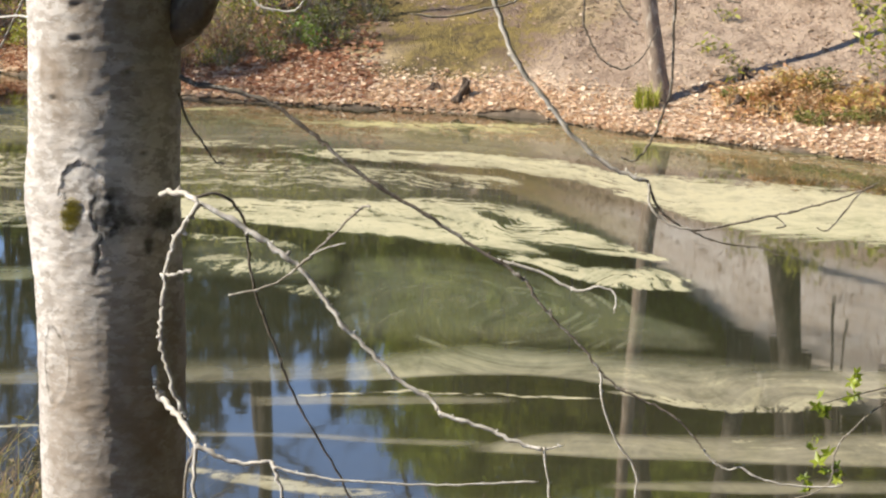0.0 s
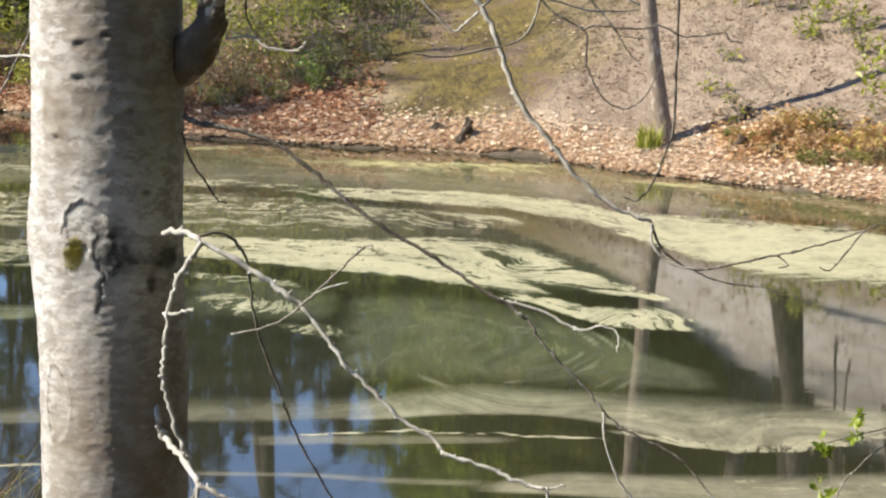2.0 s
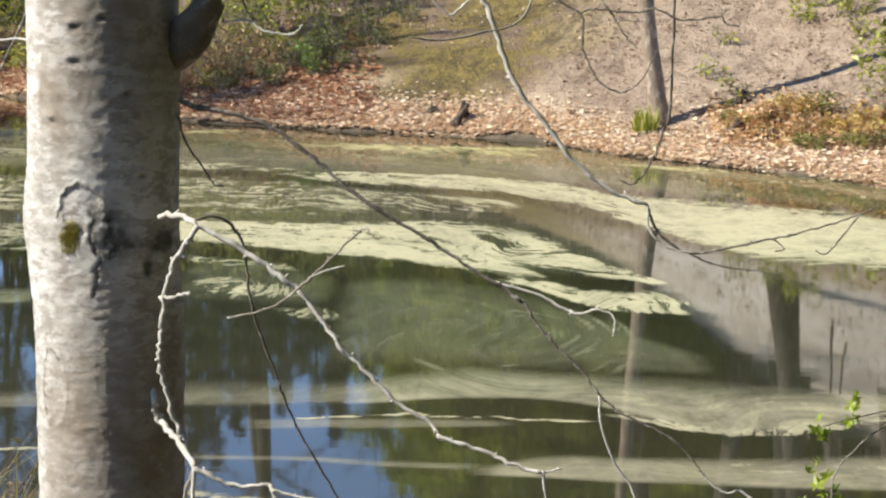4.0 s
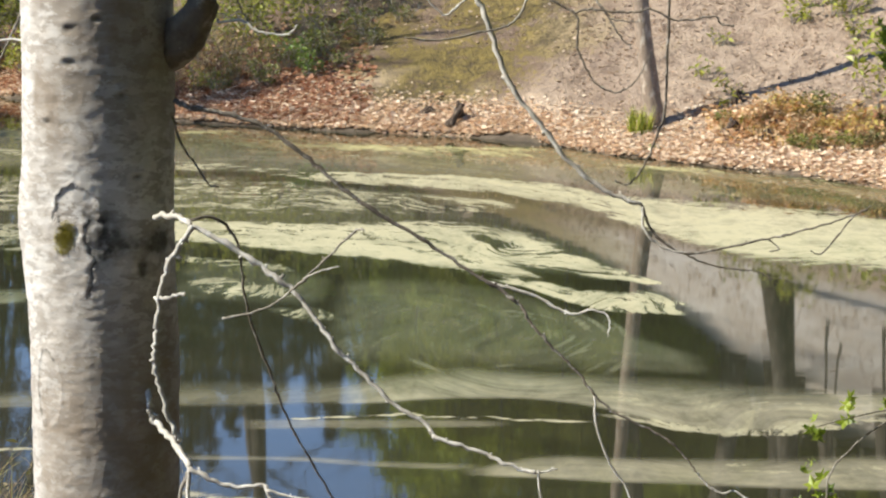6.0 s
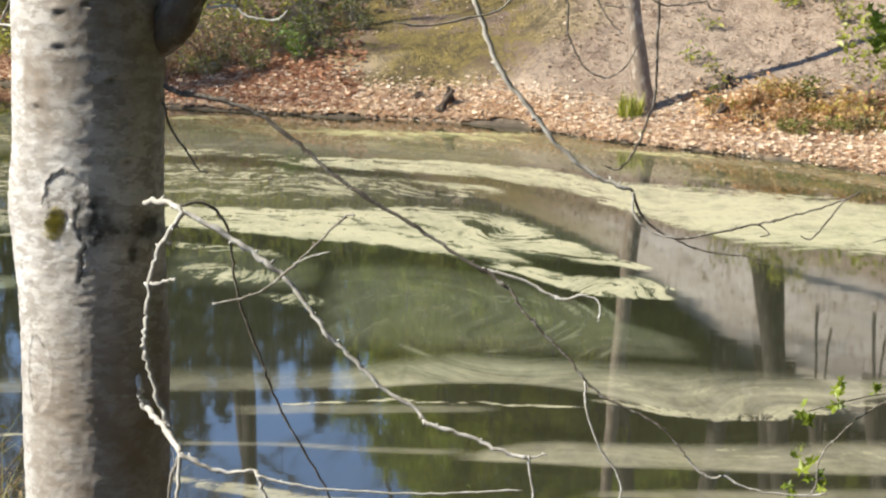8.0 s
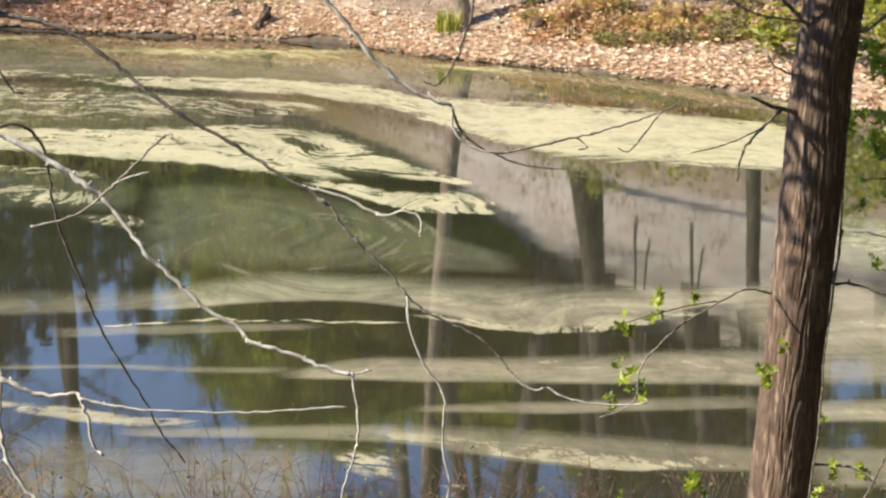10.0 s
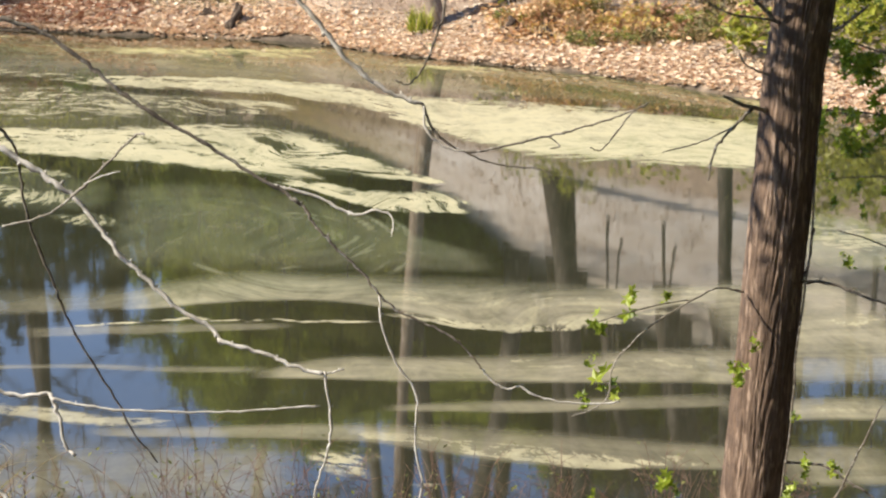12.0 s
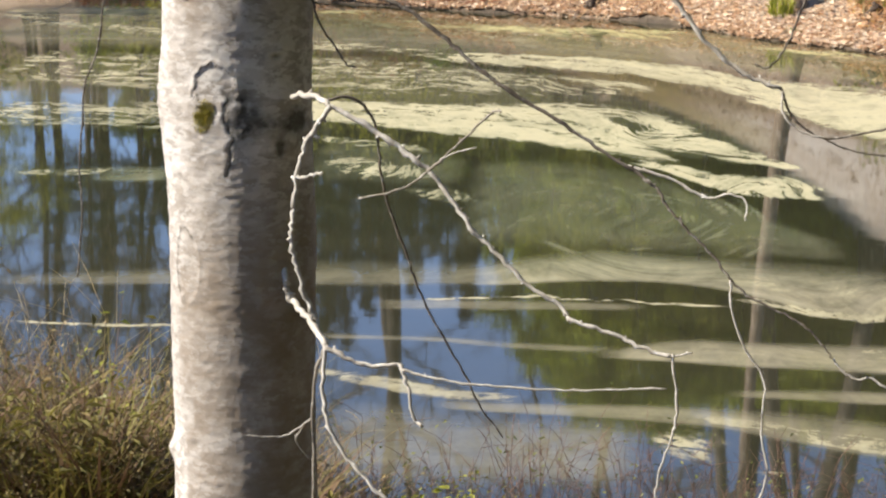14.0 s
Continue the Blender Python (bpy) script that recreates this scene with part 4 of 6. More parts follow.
twig(beech, "pale", 0.0022, 0.0017, [(0.531, 4.75, 3.038), (0.554, 4.743, 3.01), (0.582, 4.736, 2.998), (0.604, 4.729, 3.005), (0.638, 4.721, 2.986), (0.695, 4.714, 2.973), (0.751, 4.707, 2.97), (0.809, 4.7, 2.974)])
twig(beech, "pale", 0.0048, 0.0066, [(-0.579, 4.86, 3.548), (-0.533, 4.82, 3.556), (-0.493, 4.78, 3.54)])
twig(beech, "pale", 0.005712, 0.005712, [(-0.493, 4.78, 3.54), (-0.524, 4.778, 3.492), (-0.553, 4.775, 3.437), (-0.563, 4.772, 3.368), (-0.57, 4.77, 3.31), (-0.573, 4.768, 3.264), (-0.562, 4.765, 3.206), (-0.546, 4.762, 3.147), (-0.521, 4.76, 3.103)])
twig(beech, "pale", 0.00588, 0.006972, [(-0.606, 4.91, 3.195), (-0.5966, 4.868, 3.163), (-0.594, 4.862, 3.140), (-0.581, 4.855, 3.119), (-0.537, 4.783, 3.089), (-0.498, 4.7, 3.06)])
twig(beech, "grey", 0.0037, 0.003344, [(-0.497, 4.7, 3.061), (-0.517, 4.7, 3.004), (-0.526, 4.7, 2.909), (-0.524, 4.7, 2.801), (-0.528, 4.7, 2.71)])
twig(beech, "pale", 0.004704, 0.003696, [(-0.497, 4.7, 3.061), (-0.502, 4.684, 2.961), (-0.48, 4.668, 2.883), (-0.432, 4.652, 2.817), (-0.374, 4.636, 2.763), (-0.327, 4.62, 2.728)])
twig(beech, "pale", 0.002442, 0.001292, [(-0.529, 4.7, 2.907), (-0.574, 4.687, 2.876), (-0.613, 4.673, 2.875), (-0.654, 4.66, 2.881)])
twig(beech, "grey", 0.002442, 0.002128, [(-0.534, 4.7, 2.904), (-0.56, 4.71, 2.858), (-0.53, 4.72, 2.813)])
twig(beech, "pale", 0.005124, 0.002772, [(-0.497, 4.7, 3.059), (-0.452, 4.691, 3.037), (-0.406, 4.683, 3.025), (-0.353, 4.674, 3.031), (-0.336, 4.666, 3.01), (-0.324, 4.657, 2.971), (-0.312, 4.649, 2.921), (-0.294, 4.64, 2.912)])
twig(beech, "pale", 0.002886, 0.001672, [(-0.339, 4.66, 3.023), (-0.283, 4.652, 3.011), (-0.203, 4.643, 3), (-0.124, 4.635, 2.998), (-0.011, 4.627, 2.994), (0.079, 4.618, 3), (0.19, 4.61, 3.006)])
twig(beech, "pale", 0.005712, 0.003612, [(-0.493, 4.78, 3.54), (-0.414, 4.765, 3.502), (-0.346, 4.75, 3.458), (-0.288, 4.735, 3.414), (-0.242, 4.72, 3.359), (-0.197, 4.705, 3.299), (-0.14, 4.69, 3.25), (-0.084, 4.675, 3.196), (-0.016, 4.66, 3.153), (0.001, 4.645, 3.133), (0.074, 4.63, 3.114), (0.141, 4.615, 3.088), (0.199, 4.6, 3.073)])
twig(beech, "pale", 0.002812, 0.002052, [(0.2, 4.6, 3.079), (0.211, 4.6, 2.972), (0.203, 4.6, 2.914), (0.177, 4.6, 2.832), (0.17, 4.6, 2.773)])
twig(beech, "pale", 0.0022, 0.0016, [(0.199, 4.6, 3.073), (0.219, 4.6, 3.078), (0.239, 4.6, 3.083)])
twig(beech, "dark", 0.00333, 0.002128, [(-0.497, 4.78, 3.554), (-0.45, 4.791, 3.556), (-0.412, 4.802, 3.519), (-0.399, 4.813, 3.466), (-0.394, 4.824, 3.394), (-0.382, 4.835, 3.333), (-0.343, 4.845, 3.224), (-0.321, 4.856, 3.151), (-0.276, 4.867, 3.058), (-0.218, 4.878, 2.952), (-0.193, 4.889, 2.894), (-0.142, 4.9, 2.818)])
twig(beech, "grey", 0.002072, 0.002508, [(-0.428, 4.7, 3.366), (-0.342, 4.683, 3.389), (-0.284, 4.667, 3.431), (-0.227, 4.65, 3.485), (-0.181, 4.633, 3.532), (-0.159, 4.617, 3.554), (-0.141, 4.6, 3.558)])
twig(beech, "pale", 0.0017, 0.0011, [(-0.263, 4.66, 3.453), (-0.232, 4.63, 3.471), (-0.189, 4.6, 3.487)])
twig(beech, "pale", 0.0042, 0.0034, [(-0.575, 4.82, 3.385), (-0.562, 4.77, 3.394), (-0.535, 4.76, 3.399), (-0.507, 4.75, 3.409)])
twig(beech, "dark", 0.00259, 0.001748, [(-0.549, 4.95, 3.747), (-0.526, 4.938, 3.684), (-0.496, 4.925, 3.644), (-0.472, 4.913, 3.61), (-0.45, 4.9, 3.606)])
twig(beech, "pale", 0.00259, 0.001748, [(-0.448, 4.9, 3.945), (-0.398, 4.888, 3.949), (-0.363, 4.875, 3.927), (-0.305, 4.862, 3.922), (-0.281, 4.85, 3.942)])
twig(beech, "dark", 0.00259, 0.001748, [(-0.4, 4.9, 4.069), (-0.408, 4.9, 4), (-0.385, 4.9, 3.943)])
twig(beech, "pale", 0.002146, 0.001748, [(-0.513, 4.9, 4.069), (-0.505, 4.9, 4.012), (-0.48, 4.9, 3.956)])
twig(beech, "dark", 0.003034, 0.00152, [(0.137, 5.57, 4.136), (0.222, 5.562, 4), (0.268, 5.553, 3.961), (0.32, 5.545, 3.929), (0.326, 5.537, 3.897), (0.324, 5.528, 3.858), (0.339, 5.52, 3.819), (0.359, 5.512, 3.781), (0.384, 5.503, 3.762), (0.416, 5.495, 3.753), (0.448, 5.487, 3.77), (0.473, 5.478, 3.809), (0.491, 5.47, 3.849)])
twig(beech, "dark", 0.002664, 0.0019, [(0.319, 5.52, 3.933), (0.351, 5.515, 3.943), (0.396, 5.51, 3.937), (0.454, 5.505, 3.935), (0.486, 5.5, 3.944), (0.505, 5.495, 3.938), (0.544, 5.49, 3.919), (0.601, 5.485, 3.923), (0.639, 5.48, 3.928), (0.648, 5.475, 3.912), (0.68, 5.47, 3.907)])
twig(beech, "dark", 0.003404, 0.00152, [(0.215, 5.57, 4.162), (0.3, 5.556, 4.039), (0.339, 5.541, 3.994), (0.371, 5.527, 3.956), (0.396, 5.513, 3.924), (0.408, 5.499, 3.899), (0.434, 5.484, 3.867), (0.446, 5.47, 3.855)])
twig(beech, "dark", 0.002, 0.0015, [(0.399, 5.51, 3.921), (0.44, 5.49, 3.915), (0.471, 5.47, 3.917)])
twig(beech, "pale", 0.002294, 0.001368, [(0.205, 5.28, 4.017), (0.253, 5.253, 4.005), (0.326, 5.227, 3.987), (0.422, 5.2, 3.991)])
twig(beech, "pale", 0.002294, 0.001368, [(0.267, 5.3, 4.121), (0.328, 5.267, 4.047), (0.357, 5.233, 4.03), (0.422, 5.2, 4.001)])
twig(beech, "dark", 0.0040, 0.0020, [(0.541, 5.55, 4.09), (0.539, 5.55, 3.986), (0.534, 5.55, 3.83), (0.531, 5.55, 3.712), (0.511, 5.55, 3.64), (0.483, 5.55, 3.573), (0.446, 5.55, 3.533), (0.415, 5.55, 3.545)])
twig(beech, "grey", 0.003552, 0.001976, [(-0.872, 5.1, 3.986), (-0.902, 5.2, 3.945), (-0.946, 5.3, 3.884), (-0.997, 5.4, 3.814), (-1.056, 5.5, 3.735)])
twig(beech, "pale", 0.002664, 0.001976, [(-0.868, 5.1, 3.896), (-0.949, 5.25, 3.888), (-1.066, 5.4, 3.875)])
twig(beech, "dark", 0.002516, 0.002052, [(-1.108, 5.7, 3.747), (-1.131, 5.7, 3.665), (-1.152, 5.7, 3.543), (-1.185, 5.7, 3.46), (-1.195, 5.7, 3.349), (-1.204, 5.7, 3.252), (-1.2, 5.7, 3.14), (-1.216, 5.7, 2.981)])

# ---- the rough-barked cedar at the water's edge ----
def cedar_axis(z, depth=False):
    if depth:
        return 8.05 + 0 * z
    return np.interp(z, (0.9, 1.70, 2.07, 2.28, 2.52, 2.88, 3.27, 3.58, 7.5), (1.80, 1.858, 1.885, 1.905, 1.921, 1.952, 1.980, 2.025, 2.45))


def cedar_radius(z):
    return np.interp(z, (0.9, 1.3, 1.70, 2.2, 2.88, 3.58, 7.5), (0.17, 0.125, 0.109, 0.103, 0.104, 0.102, 0.07))


def cedar_relief(ang, z, r):
    wander = ang + 0.26 * cloud(z * 1.1, ang * 1.5, 3) + 0.10 * cloud(z * 5, ang * 5, 2)
    rid = 1 - np.abs(2 * value_noise(wander * 17, z * 7.5)) * 2
    fib = value_noise(wander * 32, z * 13)
    hair = value_noise(wander * 70, z * 26)
    d = 0.0030 * rid + 0.0028 * fib + 0.0022 * hair
    d += 0.016 * lump(ang * r, z, -0.10, 3.24, 0.05, 0.05) + 0.008 * lump(ang * r, z, -0.09, 2.53, 0.04, 0.05)
    return d, np.clip(-rid, 0, 1)


cedar = thing("cedar_tree", (1.82, 8.05, height(1.82, 8.05)), "red-brown cedar with shaggy fibrous furrowed bark", "tree")
zs = lines(np.arange(0.9, 1.5, 0.05), np.arange(1.5, 3.75, 0.012), np.arange(3.75, 7.5, 0.1))
under(cedar, "trunk", trunk_mesh("trunk", zs, cedar_axis, cedar_radius, 220, cedar_relief), CEDAR)
twig(cedar, "dark", 0.0085, 0.0056, [(1.871, 8, 3.128), (1.79, 7.95, 3.152), (1.701, 7.9, 3.198)])
twig(cedar, "dark", 0.0056, 0.0037, [(1.814, 7.95, 3.143), (1.73, 7.933, 3.068), (1.679, 7.917, 3.003), (1.655, 7.9, 2.905)])
twig(cedar, "grey", 0.0028, 0.0018, [(1.753, 7.95, 3.084), (1.665, 7.9, 3.054), (1.578, 7.85, 3.034), (1.473, 7.8, 3.02)])
twig(cedar, "grey", 0.0040, 0.0022, [(1.807, 8, 2.495), (1.7, 7.92, 2.528), (1.606, 7.84, 2.511), (1.475, 7.76, 2.463), (1.384, 7.68, 2.424), (1.305, 7.6, 2.373)])
twig(cedar, "grey", 0.0028, 0.0018, [(1.608, 7.9, 2.494), (1.482, 7.8, 2.502), (1.348, 7.7, 2.498), (1.228, 7.6, 2.49)])
twig(cedar, "grey", 0.0026, 0.0020, [(1.31, 7.6, 2.387), (1.277, 7.6, 2.32), (1.269, 7.6, 2.244), (1.231, 7.6, 2.202), (1.147, 7.6, 2.173)])
twig(cedar, "dark", 0.0057, 0.0037, [(2.006, 8, 2.529), (2.11, 7.975, 2.522), (2.184, 7.95, 2.496), (2.234, 7.925, 2.476), (2.291, 7.9, 2.464)])
twig(cedar, "dark", 0.0047, 0.0038, [(2.05, 8, 2.718), (2.038, 8, 2.608), (2.016, 8, 2.529)])
twig(cedar, "dark", 0.0057, 0.0037, [(1.943, 8, 1.879), (2.087, 7.967, 1.874), (2.181, 7.933, 1.82), (2.296, 7.9, 1.744)])
twig(cedar, "dark", 0.0047, 0.0028, [(2.114, 7.9, 1.739), (2.19, 7.9, 1.901), (2.284, 7.9, 2.102)])
twig(cedar, "dark", 0.0076, 0.0047, [(1.907, 8, 3.431), (1.842, 7.975, 3.491), (1.776, 7.95, 3.579), (1.712, 7.925, 3.657), (1.676, 7.9, 3.734)])
twig(cedar, "dark", 0.0047, 0.0028, [(1.885, 7.95, 3.442), (1.796, 7.938, 3.457), (1.716, 7.925, 3.472), (1.636, 7.913, 3.517), (1.555, 7.9, 3.585)])
twig(cedar, "grey", 0.0038, 0.0028, [(1.892, 8, 3.248), (1.803, 7.95, 3.283), (1.752, 7.9, 3.337)])
twig(cedar, "dark", 0.0066, 0.0047, [(2.07, 8, 3.393), (2.115, 7.95, 3.417), (2.196, 7.9, 3.497)])


# unseen boughs added above the view, the low eight shading the trunk, and a bare vine on the trunk
wood, green, rng = Geo(), Geo(), random.Random(8)
for b in range(34):
    z = (4.22 if b < 8 else 4.3) + 3.0 * max(b - 8, 0) / 26
    a, l = (b * 2.4 if b > 7 else 2.55 + b * 0.17) + rng.uniform(-0.2, 0.2), rng.uniform(1.1, 1.7) * (1 - 0.6 * (z - 4.1) / 3.6) + (1.1 if b < 8 else 0)
    d, root = Vector((math.cos(a), math.sin(a), 0.25 if b > 7 else 0.10)), Vector((float(cedar_axis(z)), 8.05, z))
    wood.tube([root, root + d * l * 0.5, root + d * l + Vector((0, 0, 0.05))], [0.022, 0.014, 0.005], 5, False)
    for j in range(820 if b < 8 else 150):
        t = rng.uniform(0.2, 1.05)
        green.leaf(root + d * l * t + Vector((rng.gauss(0, 0.12), rng.gauss(0, 0.12), abs(rng.gauss(0, 0.10)))), rng.uniform(0.06, 0.12), rng, 0.0, 0.4)
tagged(under(cedar, "added_bough_work", wood, CEDAR), kind="stuff")
tagged(under(cedar, "crown", green, NEEDLES, smooth=False), kind="stuff")
g = Geo()
line = crooked([(1.915, 7.93, 1.55), (1.945, 7.94, 1.80), (1.975, 7.95, 2.05), (1.988, 7.955, 2.30), (2.03, 7.975, 2.60), (2.045, 7.98, 2.9), (2.06, 8.0, 3.2)], rng, 0.003)
g.tube(line, [0.0036] * len(line), 6)
under(cedar, "vine", g, BRANCH["dark"], "thin bare vine")


def maple_leaf(g, p, size, rng):
    """A drooping young leaf: five pointed lobes, cupped."""
    face = Matrix.Rotation(rng.uniform(0, 6.283), 4, "Z") @ Matrix.Rotation(rng.uniform(0.5, 1.35), 4, "X") @ Matrix.Rotation(rng.uniform(0, 6.283), 4, "Z")
    i, p = len(g.verts), Vector(p)
    g.verts.append(p)
    for k in range(10):
        a = k * 0.62 - 2.8
        r = size * (0.62 if k % 2 else 0.30) * (1.15 if 3 <= k <= 6 else 0.9)
        g.verts.append(p + face @ Vector((math.cos(a) * r, math.sin(a) * r, 0.5 * r * r / size + rng.uniform(-0.05, 0.05) * size)))
    for k in range(9):
        g.faces.append((i, i + 1 + k, i + 2 + k))


def leaf_tuft(parent, x, y, z, size):
    g, rng = Geo(), random.Random(int(x * 1000 + z * 7000))
    for k in range(rng.choice((7, 9, 11))):
        maple_leaf(g, (x + rng.gauss(0, 0.22) * size, y + rng.gauss(0, 0.2) * size, z + rng.gauss(-0.1, 0.3) * size), size * rng.uniform(0.35, 0.7), rng)
    ob = part("leaf_tuft", g, MAPLE, parent, "fresh yellow-green leaves", smooth=False)
    ob.matrix_parent_inverse = Matrix.Translation(-parent.location)


for x, z, size in ((1.353, 2.522, 0.062), (1.252, 2.460, 0.055), (1.471, 2.552, 0.042), (1.225, 2.344, 0.046), (1.297, 2.264, 0.073), (1.211, 2.197, 0.050), (1.793, 2.380, 0.042), (1.738, 2.253, 0.052), (1.718, 2.303, 0.032),
                   (1.971, 1.949, 0.046), (2.069, 1.941, 0.042), (1.914, 1.850, 0.050), (1.511, 1.912, 0.075), (1.927, 2.120, 0.026), (1.463, 1.893, 0.042), (1.240, 1.850, 0.035)):
    leaf_tuft(cedar, x, 7.72, z, size * 1.2)

# ---- the maple sapling beside the cedar ----
maple = thing("maple_sapling", (2.95, 9.2, height(2.95, 9.2)), "slender maple sapling with hanging fresh green leaves", "tree")
rng, g = random.Random(21), Geo()
stem = crooked([(2.95, 9.2, height(2.95, 9.2) - 0.1), (2.93, 9.2, 1.6), (2.98, 9.2, 2.6), (2.92, 9.2, 3.6), (2.95, 9.2, 4.6)], rng, 0.006)
g.tube(stem, [0.018 - 0.0007 * k for k in range(len(stem))], 7)
under(maple, "stem", g, BRANCH["grey"])
for x0, z0, x1, z1, n in ((2.93, 3.3, 2.24, 3.62, 9), (2.93, 3.0, 2.32, 3.28, 9), (2.95, 2.8, 2.30, 3.00, 7), (2.95, 2.6, 2.36, 2.72, 6), (2.93, 3.5, 2.40, 3.86, 8), (2.95, 3.6, 1.70, 3.70, 7), (2.95, 2.2, 2.40, 2.52, 4)):
    pts = crooked([(x0, 9.2, z0), ((x0 + x1) / 2, 9.1, (z0 + z1) / 2 + 0.05), (x1, 9.0, z1)], rng, 0.006)
    g = Geo()
    g.tube(pts, [0.006 - 0.0005 * k for k in range(len(pts))], 5)
    under(maple, "branch", g, BRANCH["dark"])
    for k in range(n * (4 if z1 > 2.9 else 2)):
        p = pts[rng.randint(2, len(pts) - 1)] + Vector((rng.gauss(0, 0.05), rng.gauss(0, 0.05), rng.gauss(-0.04, 0.05)))
        leaf_tuft(maple, p.x, p.y, p.z, rng.uniform(0.05, 0.085) if z1 > 2.9 else rng.uniform(0.035, 0.06))

# ---- the wood on the far side ----
def grow(wood, twigs, tips, p, way, length, r, depth, rng, spread=0.75, droop=0.0):
    """A limb and what grows from it: thick limbs into wood, thin ones into twigs; tips gathers where leaves sit."""
    n = 5 if depth > 1 else 3
    pts, radii, q, d = [p], [r], Vector(p), Vector(way)
    for k in range(n):
        d = (d + Vector((rng.gauss(0, 0.11), rng.gauss(0, 0.11), rng.gauss(0, 0.09) - droop + 0.02))).normalized()
        q = q + d * length / n
        pts.append(q)
        radii.append(max(r * (1 - 0.62 * (k + 1) / n), 0.008))
    (wood if depth > 1 else twigs).tube(pts, radii, 7 if depth > 2 else (5 if depth > 1 else 3), False)
    tips += pts[2:] if depth <= 1 else []
    if depth == 0:
        return
    for k in range(rng.randint(4, 6) if depth > 1 else 4):
        f = rng.uniform(0.3, 1.0)
        i = min(int(f * n), n - 1)
        at = pts[i].lerp(pts[i + 1], f * n - i)
        a = rng.uniform(0, 6.283)
        side = Vector((math.cos(a), math.sin(a), rng.uniform(-0.1, 0.7)))
        grow(wood, twigs, tips, at, (d * (1 - spread * 0.5) + side * spread).normalized(), length * rng.uniform(0.42, 0.68), radii[i] * 0.55, depth - 1, rng, spread, droop)


def broadleaf(name, label, seed, tall, r, leaves, leaf_mat, wood_mat, clear=0.4, leaf=0.14):
    """A tree with a clear tapered trunk, forking limbs, fine twigs and as many leaves as asked for."""
    rng, wood, twigs, tips = random.Random(seed), Geo(), Geo(), []
    top = thing(name, (0, 0, 0), label, "tree", "trees of the far wood")
    pts, n, q, d = [Vector((0, 0, -0.4))], 9, Vector((0, 0, -0.4)), Vector((0, 0, 1))
    for k in range(n):
        d = (d + Vector((rng.gauss(0, 0.05), rng.gauss(0, 0.05), 0.05))).normalized()
        q = q + d * tall / n
        pts.append(q)
    radii = [r * (1.35 if k == 0 else 1 - 0.85 * k / n) for k in range(n + 1)]
    wood.tube(pts, radii, 10)
    for k in range(15):
        f = clear + (1 - clear) * (k + rng.random()) / 15
        i = min(int(f * n), n - 1)
        a = rng.uniform(0, 6.283)
        up = rng.uniform(0.25, 0.8)
        grow(wood, twigs, tips, pts[i].lerp(pts[i + 1], f * n - i), Vector((math.cos(a), math.sin(a), up)).normalized(), tall * (0.34 - 0.2 * f), radii[i] * 0.5, 2, rng)
    part("trunk", wood, wood_mat, top)
    tagged(part("twig_work", twigs, wood_mat, top), kind="stuff")
    if leaves:
        g = Geo()
        for k in range(leaves):
            p = rng.choice(tips)
            g.leaf(p + Vector((rng.gauss(0, 0.22), rng.gauss(0, 0.22), rng.gauss(0, 0.2))), leaf * rng.uniform(0.6, 1.3), rng)
        tagged(part("crown", g, leaf_mat, top, smooth=False), kind="stuff")
    return top


def conifer(name, label, seed, tall, r, low=0.08, wide=0.2):
    """A dark evergreen: whorls of drooping boughs, thick with needle sprays."""
    rng, wood, green = random.Random(seed), Geo(), Geo()
    top = thing(name, (0, 0, 0), label, "tree", "trees of the far wood")
    wood.tube([(0, 0, -0.4), (0.02, 0, tall * 0.3), (0, 0.03, tall * 0.7), (0, 0, tall)], [r * 1.3, r * 0.8, r * 0.42, 0.015], 9)
    z = tall * low
    while z < tall * 0.985:
        f = 1 - z / tall
        for k in range(6):
            a, l = rng.uniform(0, 6.283), tall * wide * (f ** 0.8) * rng.uniform(0.55, 1.1) + 0.15
            d = Vector((math.cos(a), math.sin(a), rng.uniform(-0.1, 0.15)))
            ends = [Vector((0, 0, z)) + d * l * t + Vector((0, 0, -0.28 * l * t * t)) for t in (0, 0.5, 1.0)]
            wood.tube(ends, [0.02 + 0.012 * l, 0.015, 0.006], 4, False)
            for j in range(int(12 + 22 * l)):
                t = rng.uniform(0.12, 1.05)
                c = Vector((0, 0, z)) + d * l * t + Vector((0, 0, -0.28 * l * t * t))
                c += Vector((-d.y, d.x, 0)) * rng.gauss(0, 0.16 * l * (1.1 - 0.6 * t)) + Vector((0, 0, rng.gauss(-0.08, 0.09)))
                green.leaf(c, rng.uniform(0.16, 0.36), rng, 0.3, 0.42)
        z += tall * 0.030 * rng.uniform(0.7, 1.3)
    part("trunk", wood, DARKWOOD, top)
    tagged(part("crown", green, NEEDLES, top, smooth=False), kind="stuff")
    return top


def planted(kinds, spots):
    """Stands copies of the kinds at (which, x, y, turn, size)."""
    used = set()
    for which, x, y, turn, size in spots:
        m = pose(x, y, height(x, y), 0, 0, turn) @ Matrix.Diagonal((size, size, size, 1))
        if which not in used:
            kinds[which].matrix_basis = m
            used.add(which)
        else:
            copy_plain(kinds[which], m)


def copy_plain(ob, m):
    made = copy_thing(ob, Matrix.Identity(4))
    made.matrix_basis = m
    return made


